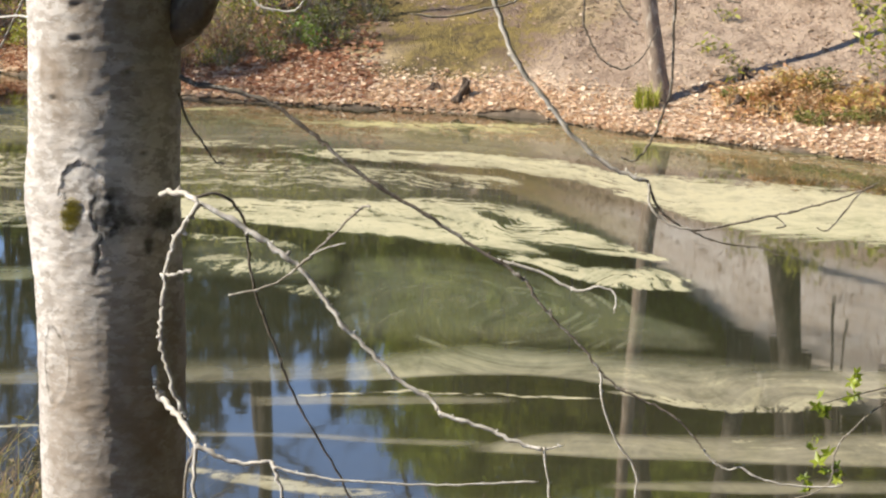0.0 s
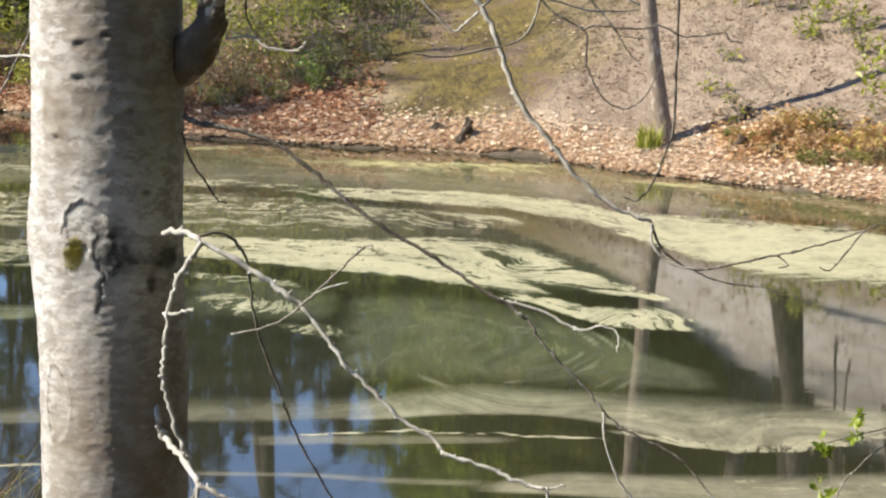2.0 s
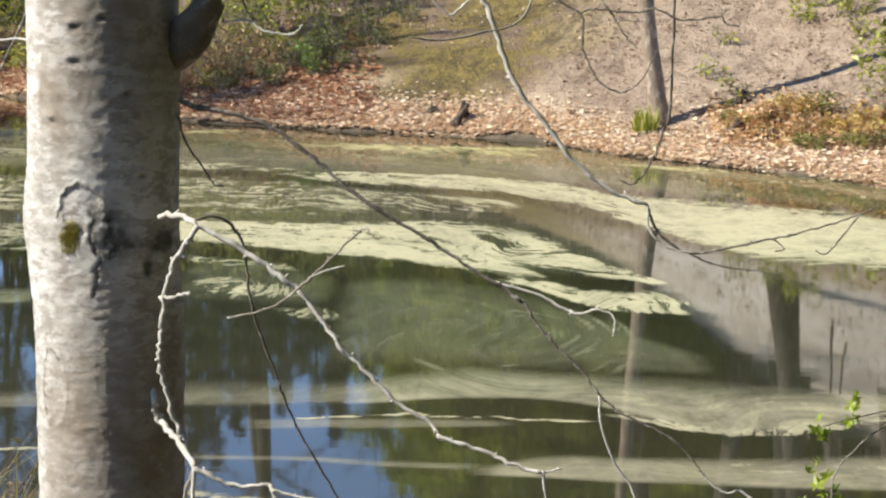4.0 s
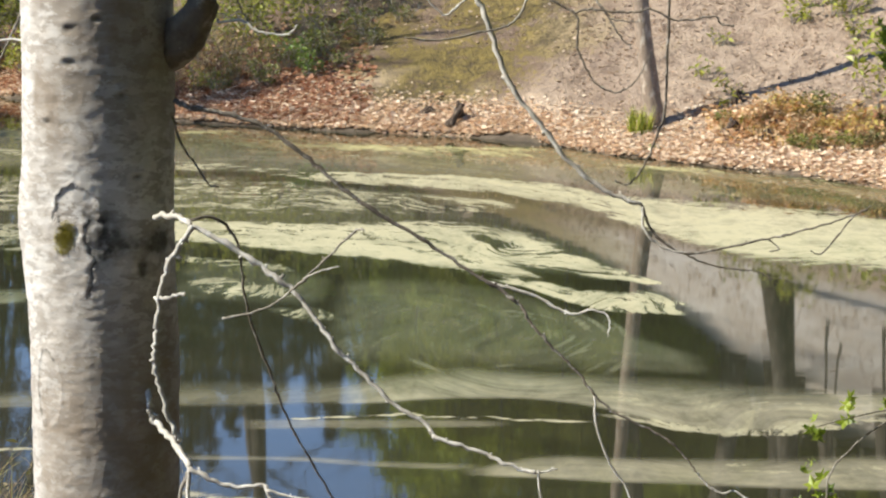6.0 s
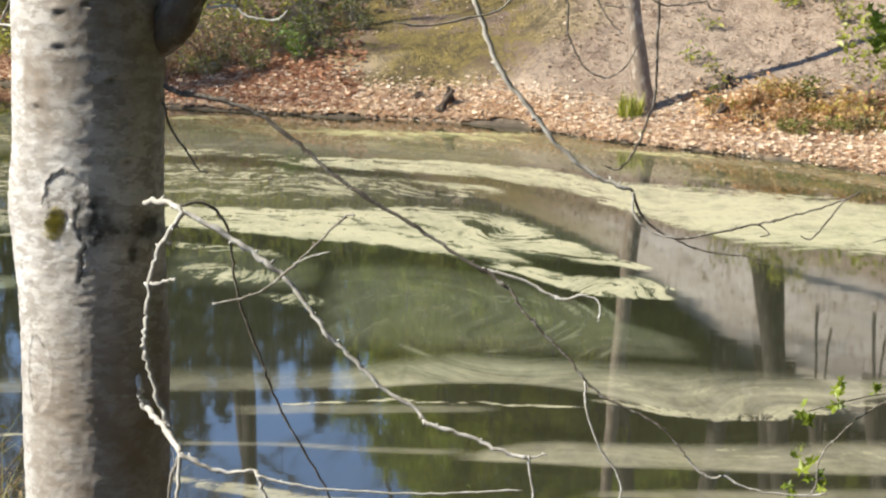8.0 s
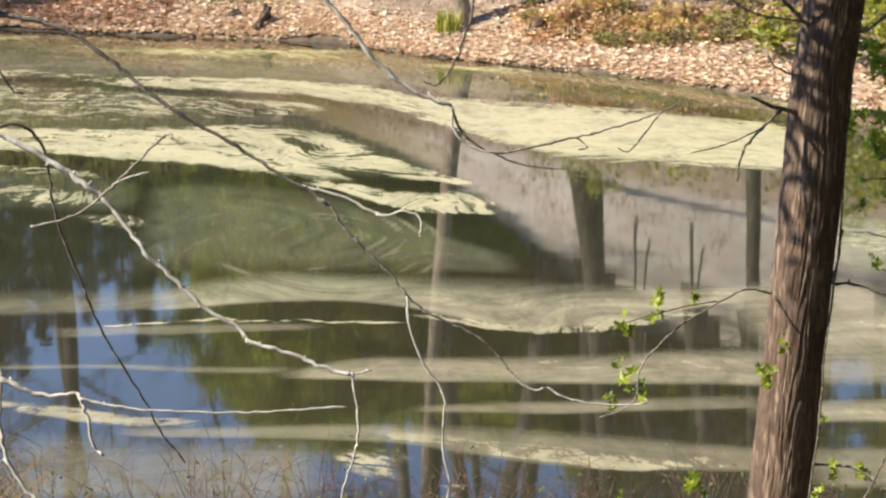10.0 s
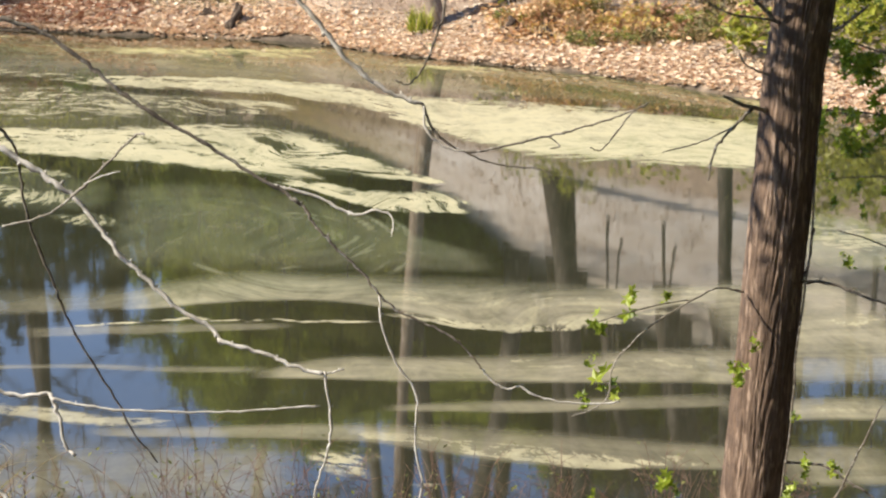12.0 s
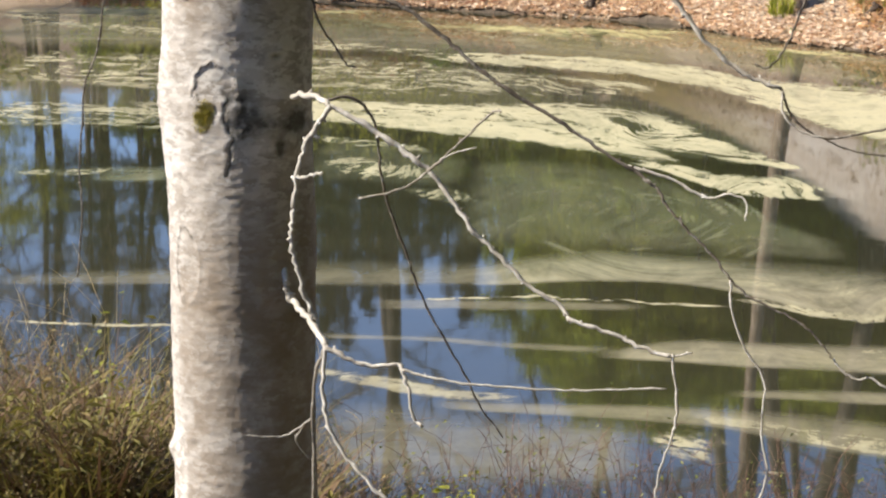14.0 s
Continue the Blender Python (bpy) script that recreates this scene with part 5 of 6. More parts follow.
KINDS = {
    "pine": conifer("pine_tree", "dark green conifer with drooping boughs", 1, 17.0, 0.24),
    "canopy": conifer("white_pine_tree", "tall pine with a high dark crown", 9, 19.0, 0.28, 0.5, 0.20),
    "spruce": conifer("spruce_tree", "slender dark conifer among the bare trees", 2, 10.0, 0.15, 0.05, 0.16),
    "green": broadleaf("maple_tree", "tall tree in fresh olive-green spring leaf", 3, 14.0, 0.20, 14000, FRESH, WOOD, 0.06, 0.26),
    "bright": broadleaf("birch_tree", "sunlit tree with thin yellow-green spring leaves", 4, 12.0, 0.15, 6000, SPRING, WOOD, 0.08, 0.2),
    "thicket": broadleaf("hornbeam_tree", "low bushy tree in olive-green young leaf", 7, 6.5, 0.10, 11000, FRESH, WOOD, 0.03, 0.24),
    "bare": broadleaf("oak_tree", "tall bare grey tree with fine twigs", 5, 21.0, 0.27, 0, OLIVE, WOOD, 0.45),
    "dark": broadleaf("hickory_tree", "tall dark-trunked tree with sparse opening leaves", 6, 23.0, 0.36, 1800, OLIVE, DARKWOOD, 0.4, 0.16),
}
planted(KINDS, [
    ("pine", -7.2, 60.0, 0, 0.50), ("pine", -6.4, 66.0, 90, 0.5), ("pine", -8.6, 63.5, 200, 0.5), ("dark", 7.22, 50.2, 70, 0.80), ("spruce", -4.9, 56.5, 40, 0.62), ("spruce", -4.0, 57.5, 130, 0.42),
    ("spruce", -3.2, 56.5, 250, 0.40), ("spruce", -5.8, 55.5, 10, 0.7), ("spruce", -2.6, 58.0, 300, 0.63), ("dark", -4.75, 57.0, 45, 0.75), ("spruce", -3.6, 60.0, 200, 0.50), ("spruce", -4.5, 61.0, 100, 0.5), ("spruce", -6.6, 57.0, 170, 0.8), ("spruce", -1.5, 57.0, 20, 0.42), ("spruce", -2.8, 62.0, 60, 0.62), ("bare", -5.1, 63.0, 15, 0.8), ("bare", -3.0, 66.0, 75, 0.6),
    ("pine", -5.6, 58.4, 30, 0.34), ("pine", -4.7, 59.4, 140, 0.36), ("pine", -3.9, 58.8, 250, 0.33), ("pine", -3.2, 60.4, 80, 0.36), ("pine", -2.5, 59.6, 310, 0.30), ("pine", -4.3, 62.4, 190, 0.38), ("pine", -1.9, 61.4, 220, 0.33),
    ("green", 0.3, 58.0, 0, 0.54), ("green", 2.4, 60.0, 70, 0.58), ("green", 0.4, 63.0, 150, 0.60), ("green", 4.2, 62.0, 240, 0.46), ("bright", 1.4, 57.0, 30, 0.52), ("bright", 3.2, 57.5, 120, 0.40), ("green", 1.6, 61.0, 200, 0.60), ("bright", -0.4, 57.0, 210, 0.40), ("green", 5.4, 64.0, 310, 0.42), ("green", 3.4, 66.0, 20, 0.50), ("green", 6.6, 68.0, 80, 0.42), ("bright", 4.6, 61.5, 80, 0.42), ("green", 8.6, 72.0, 140, 0.40), ("green", 2.0, 68.0, 10, 0.66), ("green", -0.4, 62.0, 100, 0.50),
    ("thicket", -6.9, 47.5, 0, 0.36), ("thicket", -2.7, 56.0, 30, 0.36), ("thicket", -1.4, 56.3, 80, 0.36), ("thicket", -0.1, 56.4, 140, 0.36), ("thicket", 1.1, 56.2, 200, 0.36), ("thicket", 2.3, 57.0, 260, 0.4), ("thicket", 3.6, 59.0, 320, 0.45),
    ("thicket", -0.3, 60.0, 0, 0.8), ("thicket", 1.0, 59.0, 50, 0.8), ("thicket", 2.6, 61.5, 100, 0.9), ("thicket", 3.9, 62.5, 150, 0.9), ("thicket", 5.0, 64.0, 200, 0.9), ("thicket", 6.2, 66.0, 250, 0.9), ("thicket", 7.4, 68.0, 300, 0.9), ("thicket", 8.7, 70.0, 350, 0.85), ("thicket", 10.0, 71.5, 40, 0.8), ("thicket", 11.4, 72.0, 90, 0.8), ("thicket", 4.4, 67.0, 20, 1.1), ("thicket", 6.8, 71.0, 70, 1.0), ("thicket", 12.8, 71.0, 140, 0.7), ("thicket", 14.4, 69.0, 190, 0.7),
    ("thicket", -9.4, 58.6, 10, 0.45), ("thicket", -10.9, 59.2, 60, 0.5), ("thicket", -17.0, 62.0, 260, 0.5),
    ("bare", 6.6, 68.0, 0, 0.8), ("bare", 10.9, 66.0, 80, 0.8), ("bare", 12.9, 58.0, 160, 0.9), ("bare", 15.2, 62.0, 220, 0.9), ("bare", 9.6, 76.0, 300, 0.9), ("bare", 18.5, 52.0, 20, 0.8), ("bare", 11.8, 73.0, 30, 0.8), ("bare", 10.0, 68.0, 140, 0.7),
    ("dark", 8.55, 59.0, 0, 0.8), ("dark", 13.6, 63.0, 90, 0.8), ("dark", 12.4, 50.0, 200, 0.7), ("green", 12.8, 74.0, 10, 0.6), ("green", 16.4, 68.0, 40, 0.6), ("bright", 14.8, 52.0, 60, 0.5), ("bright", 11.4, 72.0, 160, 0.5), ("bright", 14.6, 70.0, 260, 0.5),
    ("dark", -10.9, 59.6, 20, 0.36), ("dark", -14.3, 63.5, 80, 0.5), ("dark", -12.2, 60.5, 230, 0.3), ("spruce", -16.6, 62.5, 30, 0.7), ("bare", -11.6, 63.0, 40, 0.5), ("dark", -14.6, 63.0, 130, 0.5), ("bare", -17.0, 66.0, 190, 0.6), ("bright", -13.2, 57.5, 270, 0.42), ("bright", -14.4, 58.5, 100, 0.45), ("spruce", -10.6, 61.0, 50, 0.6), ("spruce", -9.4, 61.5, 110, 0.7), ("bare", -13.2, 66.0, 10, 0.45), ("bare", -12.4, 70.0, 200, 0.6),
    ("bare", -10.4, 68.0, 90, 0.6), ("green", -19.5, 66.0, 0, 0.5), ("bare", -22.0, 70.0, 30, 0.8), ("pine", -24.0, 74.0, 60, 0.9),
    ("bare", 21.0, 58.0, 200, 0.9), ("dark", 23.0, 47.0, 300, 0.8), ("green", 20.0, 64.0, 100, 0.6),
    # unseen trees left of the view, added to dapple the far bank with shade
    ("bare", -12.9, 47.2, 60, 0.6), ("bright", -15.2, 43.6, 140, 0.75), ("thicket", -13.6, 45.6, 100, 0.9), ("bare", -18.0, 41.5, 300, 0.7),
    ("bare", 5.0, 61.0, 25, 1.05), ("dark", 9.5, 63.0, 200, 1.0), ("bare", 3.0, 66.0, 140, 1.1), ("dark", 5.8, 70.0, 310, 1.05), ("bare", 7.8, 61.5, 250, 1.1), ("bare", 11.5, 60.0, 70, 1.1), ("dark", 14.5, 60.0, 10, 1.0), ("bare", 1.5, 72.0, 190, 1.1), ("bare", 9.0, 70.0, 330, 1.15), ("bare", 13.0, 66.0, 110, 1.1), ("dark", -9.6, 64.0, 100, 0.7), ("dark", -13.6, 67.0, 30, 0.75), ("bare", -11.0, 70.0, 220, 0.9),
    ("canopy", -14.6, 57.0, 20, 0.40), ("canopy", 13.7, 54.5, 200, 0.38), ("canopy", 15.2, 55.5, 110, 0.42), ("canopy", -13.0, 59.0, 140, 0.42), ("canopy", -11.7, 56.5, 260, 0.38), ("canopy", -10.7, 58.0, 80, 0.42), ("canopy", -12.4, 61.5, 310, 0.46), ("bright", -13.5, 53.6, 60, 0.40),
    # the wood goes on, unseen, behind and beside the viewer: trees added to block skylight
    # this birch is added to throw thin shade on the lower beech trunk
    ("bright", -9.2, 3.75, 40, 0.47),
    ("canopy", 1.7, -1.2, 0, 1.0), ("canopy", -1.9, -1.6, 120, 0.95), ("canopy", 3.4, 3.6, 240, 1.0), ("canopy", -4.6, -2.4, 60, 1.0),
    ("pine", -2.6, -4.0, 15, 0.8), ("pine", 0.6, -3.6, 75, 0.7), ("pine", -6.0, -7.0, 135, 0.9), ("pine", 5.0, 1.0, 195, 0.7), ("pine", 6.8, 5.0, 255, 0.9), ("pine", 4.2, -2.6, 315, 0.8), ("thicket", 2.6, -2.2, 60, 0.9), ("thicket", -1.4, -2.6, 30, 0.8),
    ("pine", 4.6, 3.0, 40, 0.8), ("pine", 5.8, 7.4, 130, 0.8), ("pine", 6.0, -1.0, 220, 0.9), ("thicket", 3.9, 0.5, 20, 1.0), ("thicket", 4.6, 5.4, 90, 0.9), ("pine", 3.2, -5.0, 300, 0.8), ("pine", 9.0, 2.0, 10, 0.9), ("pine", 12.0, 6.5, 80, 1.0), ("pine", 15.5, 1.0, 150, 1.0), ("pine", 10.5, -5.0, 220, 1.0), ("green", 7.0, -8.0, 290, 0.9), ("pine", 16.0, 10.0, 30, 0.9), ("bare", 3.0, -9.0, 100, 0.9), ("pine", 4.5, -15.0, 170, 1.0), ("green", -3.0, -13.0, 240, 0.9), ("bare", -8.0, -16.0, 310, 0.9), ("green", 13.0, -12.0, 50, 1.0), ("pine", 20.0, -4.0, 120, 1.1), ("pine", 19.0, 14.0, 190, 1.0), ("bare", 24.0, 20.0, 260, 1.0), ("pine", -1.0, -20.0, 330, 1.1),
])

# ---- what stands and lies on the far bank ----
def leaning_tree(x, y, lean, tall, r, mat, name, label):
    rng, wood, twigs, tips = random.Random(int(x * 10)), Geo(), Geo(), []
    top = thing(name, (x, y, height(x, y)), label, "tree")
    pts = [Vector((0.06, 0, -0.25)), Vector((0.03, 0, 0.12))] + [Vector((lean * k * (0.64 - 0.035 * k), 0.05 * k, tall * k / 10)) for k in range(1, 11)]
    radii = [r * 1.5, r * 1.12] + [r * (1 - 0.075 * k) for k in range(1, 11)]
    wood.tube(crooked(pts, rng, 0.012, 3), np.interp(np.linspace(0, 11, 34), range(12), radii).tolist(), 14)
    for k in range(12):
        i = rng.randint(6, 11)
        a = rng.uniform(0, 6.283)
        grow(wood, twigs, tips, pts[i], Vector((math.cos(a), math.sin(a), 0.6)).normalized(), tall * 0.22, radii[i] * 0.5, 2, rng)
    part("trunk", wood, mat, top)
    tagged(part("twig_work", twigs, mat, top), kind="stuff")
    return top


leaning_tree(3.67, 40.4, -0.25, 13.0, 0.150, BANK_TREE, "ash_tree", "slim pale grey tree leaning over the leafy shore")
leaning_tree(8.47, 39.2, 0.06, 11.0, 0.14, DARKWOOD, "cherry_tree", "dark slender trunk on the leafy bank")
for x, y, lean, tall, r in ((8.7, 52.6, 0.04, 7.0, 0.035), (9.35, 54.6, -0.05, 6.0, 0.03), (9.9, 52.2, 0.08, 8.0, 0.04), (10.5, 53.9, -0.06, 6.5, 0.03), (11.1, 51.6, 0.05, 7.5, 0.05), (11.6, 53.8, -0.04, 7.0, 0.035), (12.3, 52.8, 0.06, 8.0, 0.04)):
    leaning_tree(x, y, lean, tall, r, DARKWOOD, "young_tree", "slim dark bare young tree high on the slope")


def root_stump(x, y, tall, wide, label):
    rng, g = random.Random(int(x * 100)), Geo()
    top = thing("stump", (x, y, height(x, y)), label, "stump", "rotten stumps on the shore")
    for k in range(5):
        a = rng.uniform(0, 6.283)
        foot = Vector((math.cos(a) * wide, math.sin(a) * wide * 0.7, -0.05))
        head = Vector((rng.uniform(-0.3, 0.3) * wide, rng.uniform(-0.3, 0.3) * wide, tall * rng.uniform(0.6, 1.0)))
        g.tube(crooked([foot, foot.lerp(head, 0.5) + Vector((rng.uniform(-0.1, 0.1) * wide, 0, 0)), head], rng, wide * 0.07, 3), [wide * (0.30 - 0.026 * j) for j in range(7)], 7)
    part("root_wood", g, ROTTEN, top)


root_stump(0.42, 42.45, 0.38, 0.26, "dark rotten root stump in the dead leaves")
root_stump(-0.15, 43.1, 0.16, 0.18, "low rotten stump in the dead leaves")
root_stump(5.13, 40.6, 0.24, 0.15, "small black stump beside the shadow")


def tuft(x, y, tall, wide, count, mat, name, label):
    rng, g = random.Random(int(abs(x) * 991 + count)), Geo()
    top = thing(name, (x, y, height(x, y)), label, "plant", "tufts on the far bank")
    for k in range(count):
        a, r = rng.uniform(0, 6.283), wide * math.sqrt(rng.random())
        g.blade((r * math.cos(a), r * math.sin(a), -0.02), tall * rng.uniform(0.5, 1.1), 0.022, tall * rng.uniform(0.1, 0.5), rng)
    tagged(part("grass_blade_mass", g, mat, top, smooth=False), kind="stuff")


tuft(3.42, 40.1, 0.50, 0.20, 90, SPRING, "grass_tuft", "fresh green blades at the foot of the tree")
tuft(3.50, 38.75, 0.12, 0.16, 60, GRASS, "grass_tuft", "low green sprigs at the water's edge")


def shrub(name, x, y, tall, wide, stems, leaves, leaf, leaf_mat, label, stem_mat=None, category="shrub", group="", thick=0.008):
    """Many thin stems from one root, forking, with leaves along them."""
    rng, wood, green = random.Random(int(abs(x) * 757 + abs(y) * 131 + stems)), Geo(), Geo()
    top = thing(name, (x, y, height(x, y)), label, category, group)
    spots = []
    for k in range(stems):
        a, r = rng.uniform(0, 6.283), rng.random() ** 0.6
        foot = Vector((math.cos(a), math.sin(a), 0)) * wide * 0.35 * r + Vector((0, 0, -0.05))
        h = tall * rng.uniform(0.55, 1.05) * (1 - 0.25 * r)
        head = Vector((math.cos(a) * wide * r, math.sin(a) * wide * r, h)) + Vector((rng.gauss(0, 0.08), rng.gauss(0, 0.08), 0)) * tall
        line = crooked([foot, foot.lerp(head, 0.45) + Vector((rng.gauss(0, 0.05), rng.gauss(0, 0.05), 0.04)) * tall, head], rng, 0.012 * tall, 3)
        wood.tube(line, [thick * (1 - 0.11 * j) for j in range(7)], 4, False)
        spots += line[3:]
        for j in range(3):
            b = line[rng.randint(2, 6)]
            e = b + Vector((rng.gauss(0, 0.13), rng.gauss(0, 0.13), rng.uniform(0.02, 0.22))) * tall
            wood.tube([b, b.lerp(e, 0.5) + Vector((0, 0, 0.015)) * tall, e], [thick * 0.5, thick * 0.4, thick * 0.22], 3, False)
            spots += [b.lerp(e, 0.5), e]
    tagged(part("stem_work", wood, stem_mat or BRANCH["grey"], top), kind="stuff")
    if leaves:
        for k in range(leaves):
            p = rng.choice(spots)
            green.leaf(p + Vector((rng.gauss(0, 0.05), rng.gauss(0, 0.05), rng.gauss(0, 0.05))) * tall, leaf * rng.uniform(0.6, 1.3), rng)
        tagged(part("foliage", green, leaf_mat, top, smooth=False), kind="stuff")
    return top


# shrubs in young leaf at the foot of the wood
for x, y, tall, wide, n, mat in ((-4.7, 49.2, 2.3, 0.9, 700, SPRING), (-3.6, 48.8, 1.5, 0.7, 500, SPRING), (-2.8, 49.6, 1.6, 0.8, 600, OLIVE), (-5.6, 48.2, 1.8, 0.8, 400, SPRING), (-2.1, 50.4, 1.5, 0.8, 500, OLIVE), (-4.3, 47.6, 0.8, 0.5, 120, DRY), (-3.3, 47.3, 0.6, 0.4, 160, SPRING), (-2.6, 47.4, 0.5, 0.5, 200, OLIVE), (-5.2, 47.0, 0.7, 0.5, 100, DRY),
                                 (-3.1, 51.5, 2.4, 1.1, 800, OLIVE), (-4.4, 52.0, 2.6, 1.1, 800, SPRING), (-9.6, 53.2, 2.2, 1.0, 700, SPRING), (-10.8, 53.4, 2.0, 1.0, 700, MAPLE), (-8.6, 53.0, 1.8, 0.9, 600, OLIVE), (-1.4, 52.8, 1.3, 0.9, 420, OLIVE), (-5.6, 51.0, 2.4, 1.0, 700, SPRING), (-1.9, 54.5, 2.0, 1.2, 600, OLIVE), (0.2, 55.5, 1.6, 1.2, 400, OLIVE), (-9.0, 51.6, 0.8, 0.6, 240, SPRING), (-10.2, 52.4, 1.0, 0.7, 260, GRASS)):
    shrub("shrub", x, y, tall, wide, 18, n, 0.12, mat, "loose shrub opening its yellow-green leaves", group="shrubs on the far bank")
for x, y, tall, wide, n, mat in ((-5.9, 46.4, 1.1, 0.6, 90, RUSTY), (-5.0, 45.9, 0.9, 0.6, 60, RUSTY), (-4.2, 46.3, 1.0, 0.6, 60, DRY), (-3.5, 46.6, 0.9, 0.5, 50, RUSTY), (-2.8, 46.6, 0.7, 0.4, 120, GRASS), (-4.7, 46.9, 1.3, 0.6, 220, SPRING), (-3.9, 47.6, 1.4, 0.7, 420, SPRING), (-2.2, 47.6, 0.8, 0.5, 120, OLIVE), (-1.5, 48.4, 0.7, 0.5, 120, OLIVE), (-2.6, 48.6, 1.3, 0.7, 380, SPRING), (-0.9, 50.3, 0.9, 0.7, 220, OLIVE), (-1.6, 51.2, 1.1, 0.7, 260, OLIVE), (-6.4, 47.4, 1.3, 0.7, 320, OLIVE)):
    shrub("tangle_shrub", x, y, tall, wide, 26, n, 0.11, mat, "tangled bare stems with few leaves over rusty litter", REDSTEM if n < 100 else None, group="tangle on the far bank")
for x, y, tall, wide, n, mat in ((-2.45, 46.0, 0.55, 0.30, 320, GRASS), (-3.30, 45.7, 0.60, 0.36, 260, OLIVE), (-3.9, 46.2, 0.7, 0.4, 200, OLIVE), (-4.6, 46.1, 0.5, 0.4, 160, SPRING), (-1.9, 46.4, 0.35, 0.3, 120, OLIVE), (-3.0, 46.6, 0.6, 0.4, 220, OLIVE), (-2.3, 47.1, 0.5, 0.4, 180, OLIVE), (-1.4, 47.6, 0.4, 0.4, 140, OLIVE), (-4.2, 45.8, 0.45, 0.35, 160, OLIVE), (-0.7, 49.2, 0.4, 0.4, 120, OLIVE), (-5.3, 46.3, 0.6, 0.4, 200, SPRING)):
    shrub("leafy_clump", x, y, tall, wide, 22, n, 0.08, mat, "low green leafy clump among rusty dead leaves", category="plant", group="clumps on the far bank")
# low weedy mound over a burrow on the shore
rng = random.Random(77)
for k in range(34):
    x = 4.65 + 3.9 * (k + rng.random()) / 34
    y = 39.3 - 0.80 * (x - 4.7) + rng.gauss(0.0, 0.38)
    if abs(x - 4.82) < 0.26 and y < 39.2 or abs(x - 5.36) < 0.2 and y < 38.8:
        continue
    shrub("weed_clump", x, y, rng.uniform(0.16, 0.44), rng.uniform(0.22, 0.45), 40, rng.randint(90, 220), 0.10, (WEED, OLIVE, MOUND, RUSTY, SPRING, BRUSHLEAF)[rng.randrange(6)], "feathery golden and rusty weeds over the leafy shore", DRY, "plant", "weeds on the far shore", 0.005)
for k in range(16):
    x = 4.7 + 3.4 * (k + rng.random()) / 16
    tuft(x, 39.2 - 0.80 * (x - 4.7) + rng.gauss(0.05, 0.3), rng.uniform(0.12, 0.28), 0.30, 40, (DRY, WEED, SPRING)[k % 3], "dry_grass", "loose golden grass blades on the weedy mound")
for k in range(26):
    x = 5.6 + 3.3 * (k + rng.random()) / 26
    shrub("weed_clump", x, 38.5 - 0.80 * (x - 4.7) + rng.gauss(0.0, 0.30), rng.uniform(0.12, 0.30), rng.uniform(0.16, 0.32), 26, rng.randint(50, 110), 0.09, (OLIVE, SPRING, OLIVE, RUSTY, BRUSHLEAF)[k % 5], "low olive and rusty weeds among the dead leaves", DRY, "plant", "weeds on the far shore")
# dark root wood added to stand for the shade inside two hollows
root_stump(4.80, 38.75, 0.30, 0.25, "dark root wood in place of a shaded hollow under rusty leaves")
root_stump(5.34, 38.28, 0.22, 0.19, "dark root wood in place of a shaded hollow under olive weeds")
# leafy saplings beside the bank path
for x, y, tall, wide, n in ((7.2, 38.9, 1.3, 0.55, 130), (7.8, 38.6, 1.2, 0.6, 160), (8.3, 37.6, 1.1, 0.6, 150), (8.8, 36.6, 1.5, 0.7, 190), (9.4, 35.4, 1.7, 0.8, 420), (9.9, 34.2, 1.6, 0.8, 420), (9.3, 33.2, 1.2, 0.7, 300), (10.4, 33.0, 1.8, 0.9, 460), (7.7, 34.7, 0.8, 0.45, 120), (8.3, 33.6, 1.0, 0.5, 170), (8.9, 34.2, 1.0, 0.6, 160), (6.3, 45.6, 0.9, 0.6, 90), (6.8, 44.4, 0.9, 0.5, 90), (7.3, 43.6, 1.0, 0.5, 100), (5.7, 46.2, 0.9, 0.4, 60), (4.7, 41.95, 0.35, 0.28, 30), (5.13, 43.6, 0.35, 0.25, 26), (6.63, 43.75, 0.5, 0.4, 100), (7.4, 43.3, 0.6, 0.5, 100), (7.32, 42.2, 0.45, 0.3, 70), (5.03, 41.0, 0.28, 0.35, 28), (6.9, 46.6, 1.2, 0.6, 110), (4.95, 40.5, 0.25, 0.2, 24)):
    shrub("sapling", x, y, tall, wide, 9, int(n * (0.8 if n < 101 else 1.35)), 0.13 if n < 101 else 0.16, SPRING, "thin sapling with bright new leaves", group="saplings on the far bank")


def scatter(name, label, mat, count, seed, where, size, heap=0.03):
    """Fallen leaves, lying flat on the ground."""
    rng, g = random.Random(seed), Geo()
    spots = []
    while len(spots) < count:
        spots += [s for s in (where(rng) for k in range(2000)) if s]
    spots = spots[:count]
    zz = land([s[0] for s in spots], [s[1] for s in spots])
    for (x, y), z in zip(spots, zz):
        g.husk((x, y, z + rng.uniform(0.004, heap)), rng.uniform(*size), rng)
    ob = part(name, g, mat, None, smooth=False)
    return tagged(ob, label, "leaves", kind="stuff")


def on_shore(rng):
    x = rng.uniform(-12, 10)
    y = float(np.interp(x, SHORE_X, SHORE_Y)) + 0.04 + 0.35 * max(0.0, float(cloud(x * 1.3, x * 0.2))) + abs(rng.gauss(0, 1.5 if x > 4 else 0.75 if -1.6 < x < 2.2 else 1.0))
    return (x, y)


def on_slope(rng):
    x, y = rng.uniform(-11, 11), rng.uniform(33, 58)
    d = y - float(np.interp(x, SHORE_X, SHORE_Y))
    return (x, y) if d > 0.5 and value_noise(x * 0.8, y * 0.8) + rng.uniform(-0.3, 0.3) + 0.1 * (x > 3) - 0.32 * (x < 2.5) > 0.05 else None


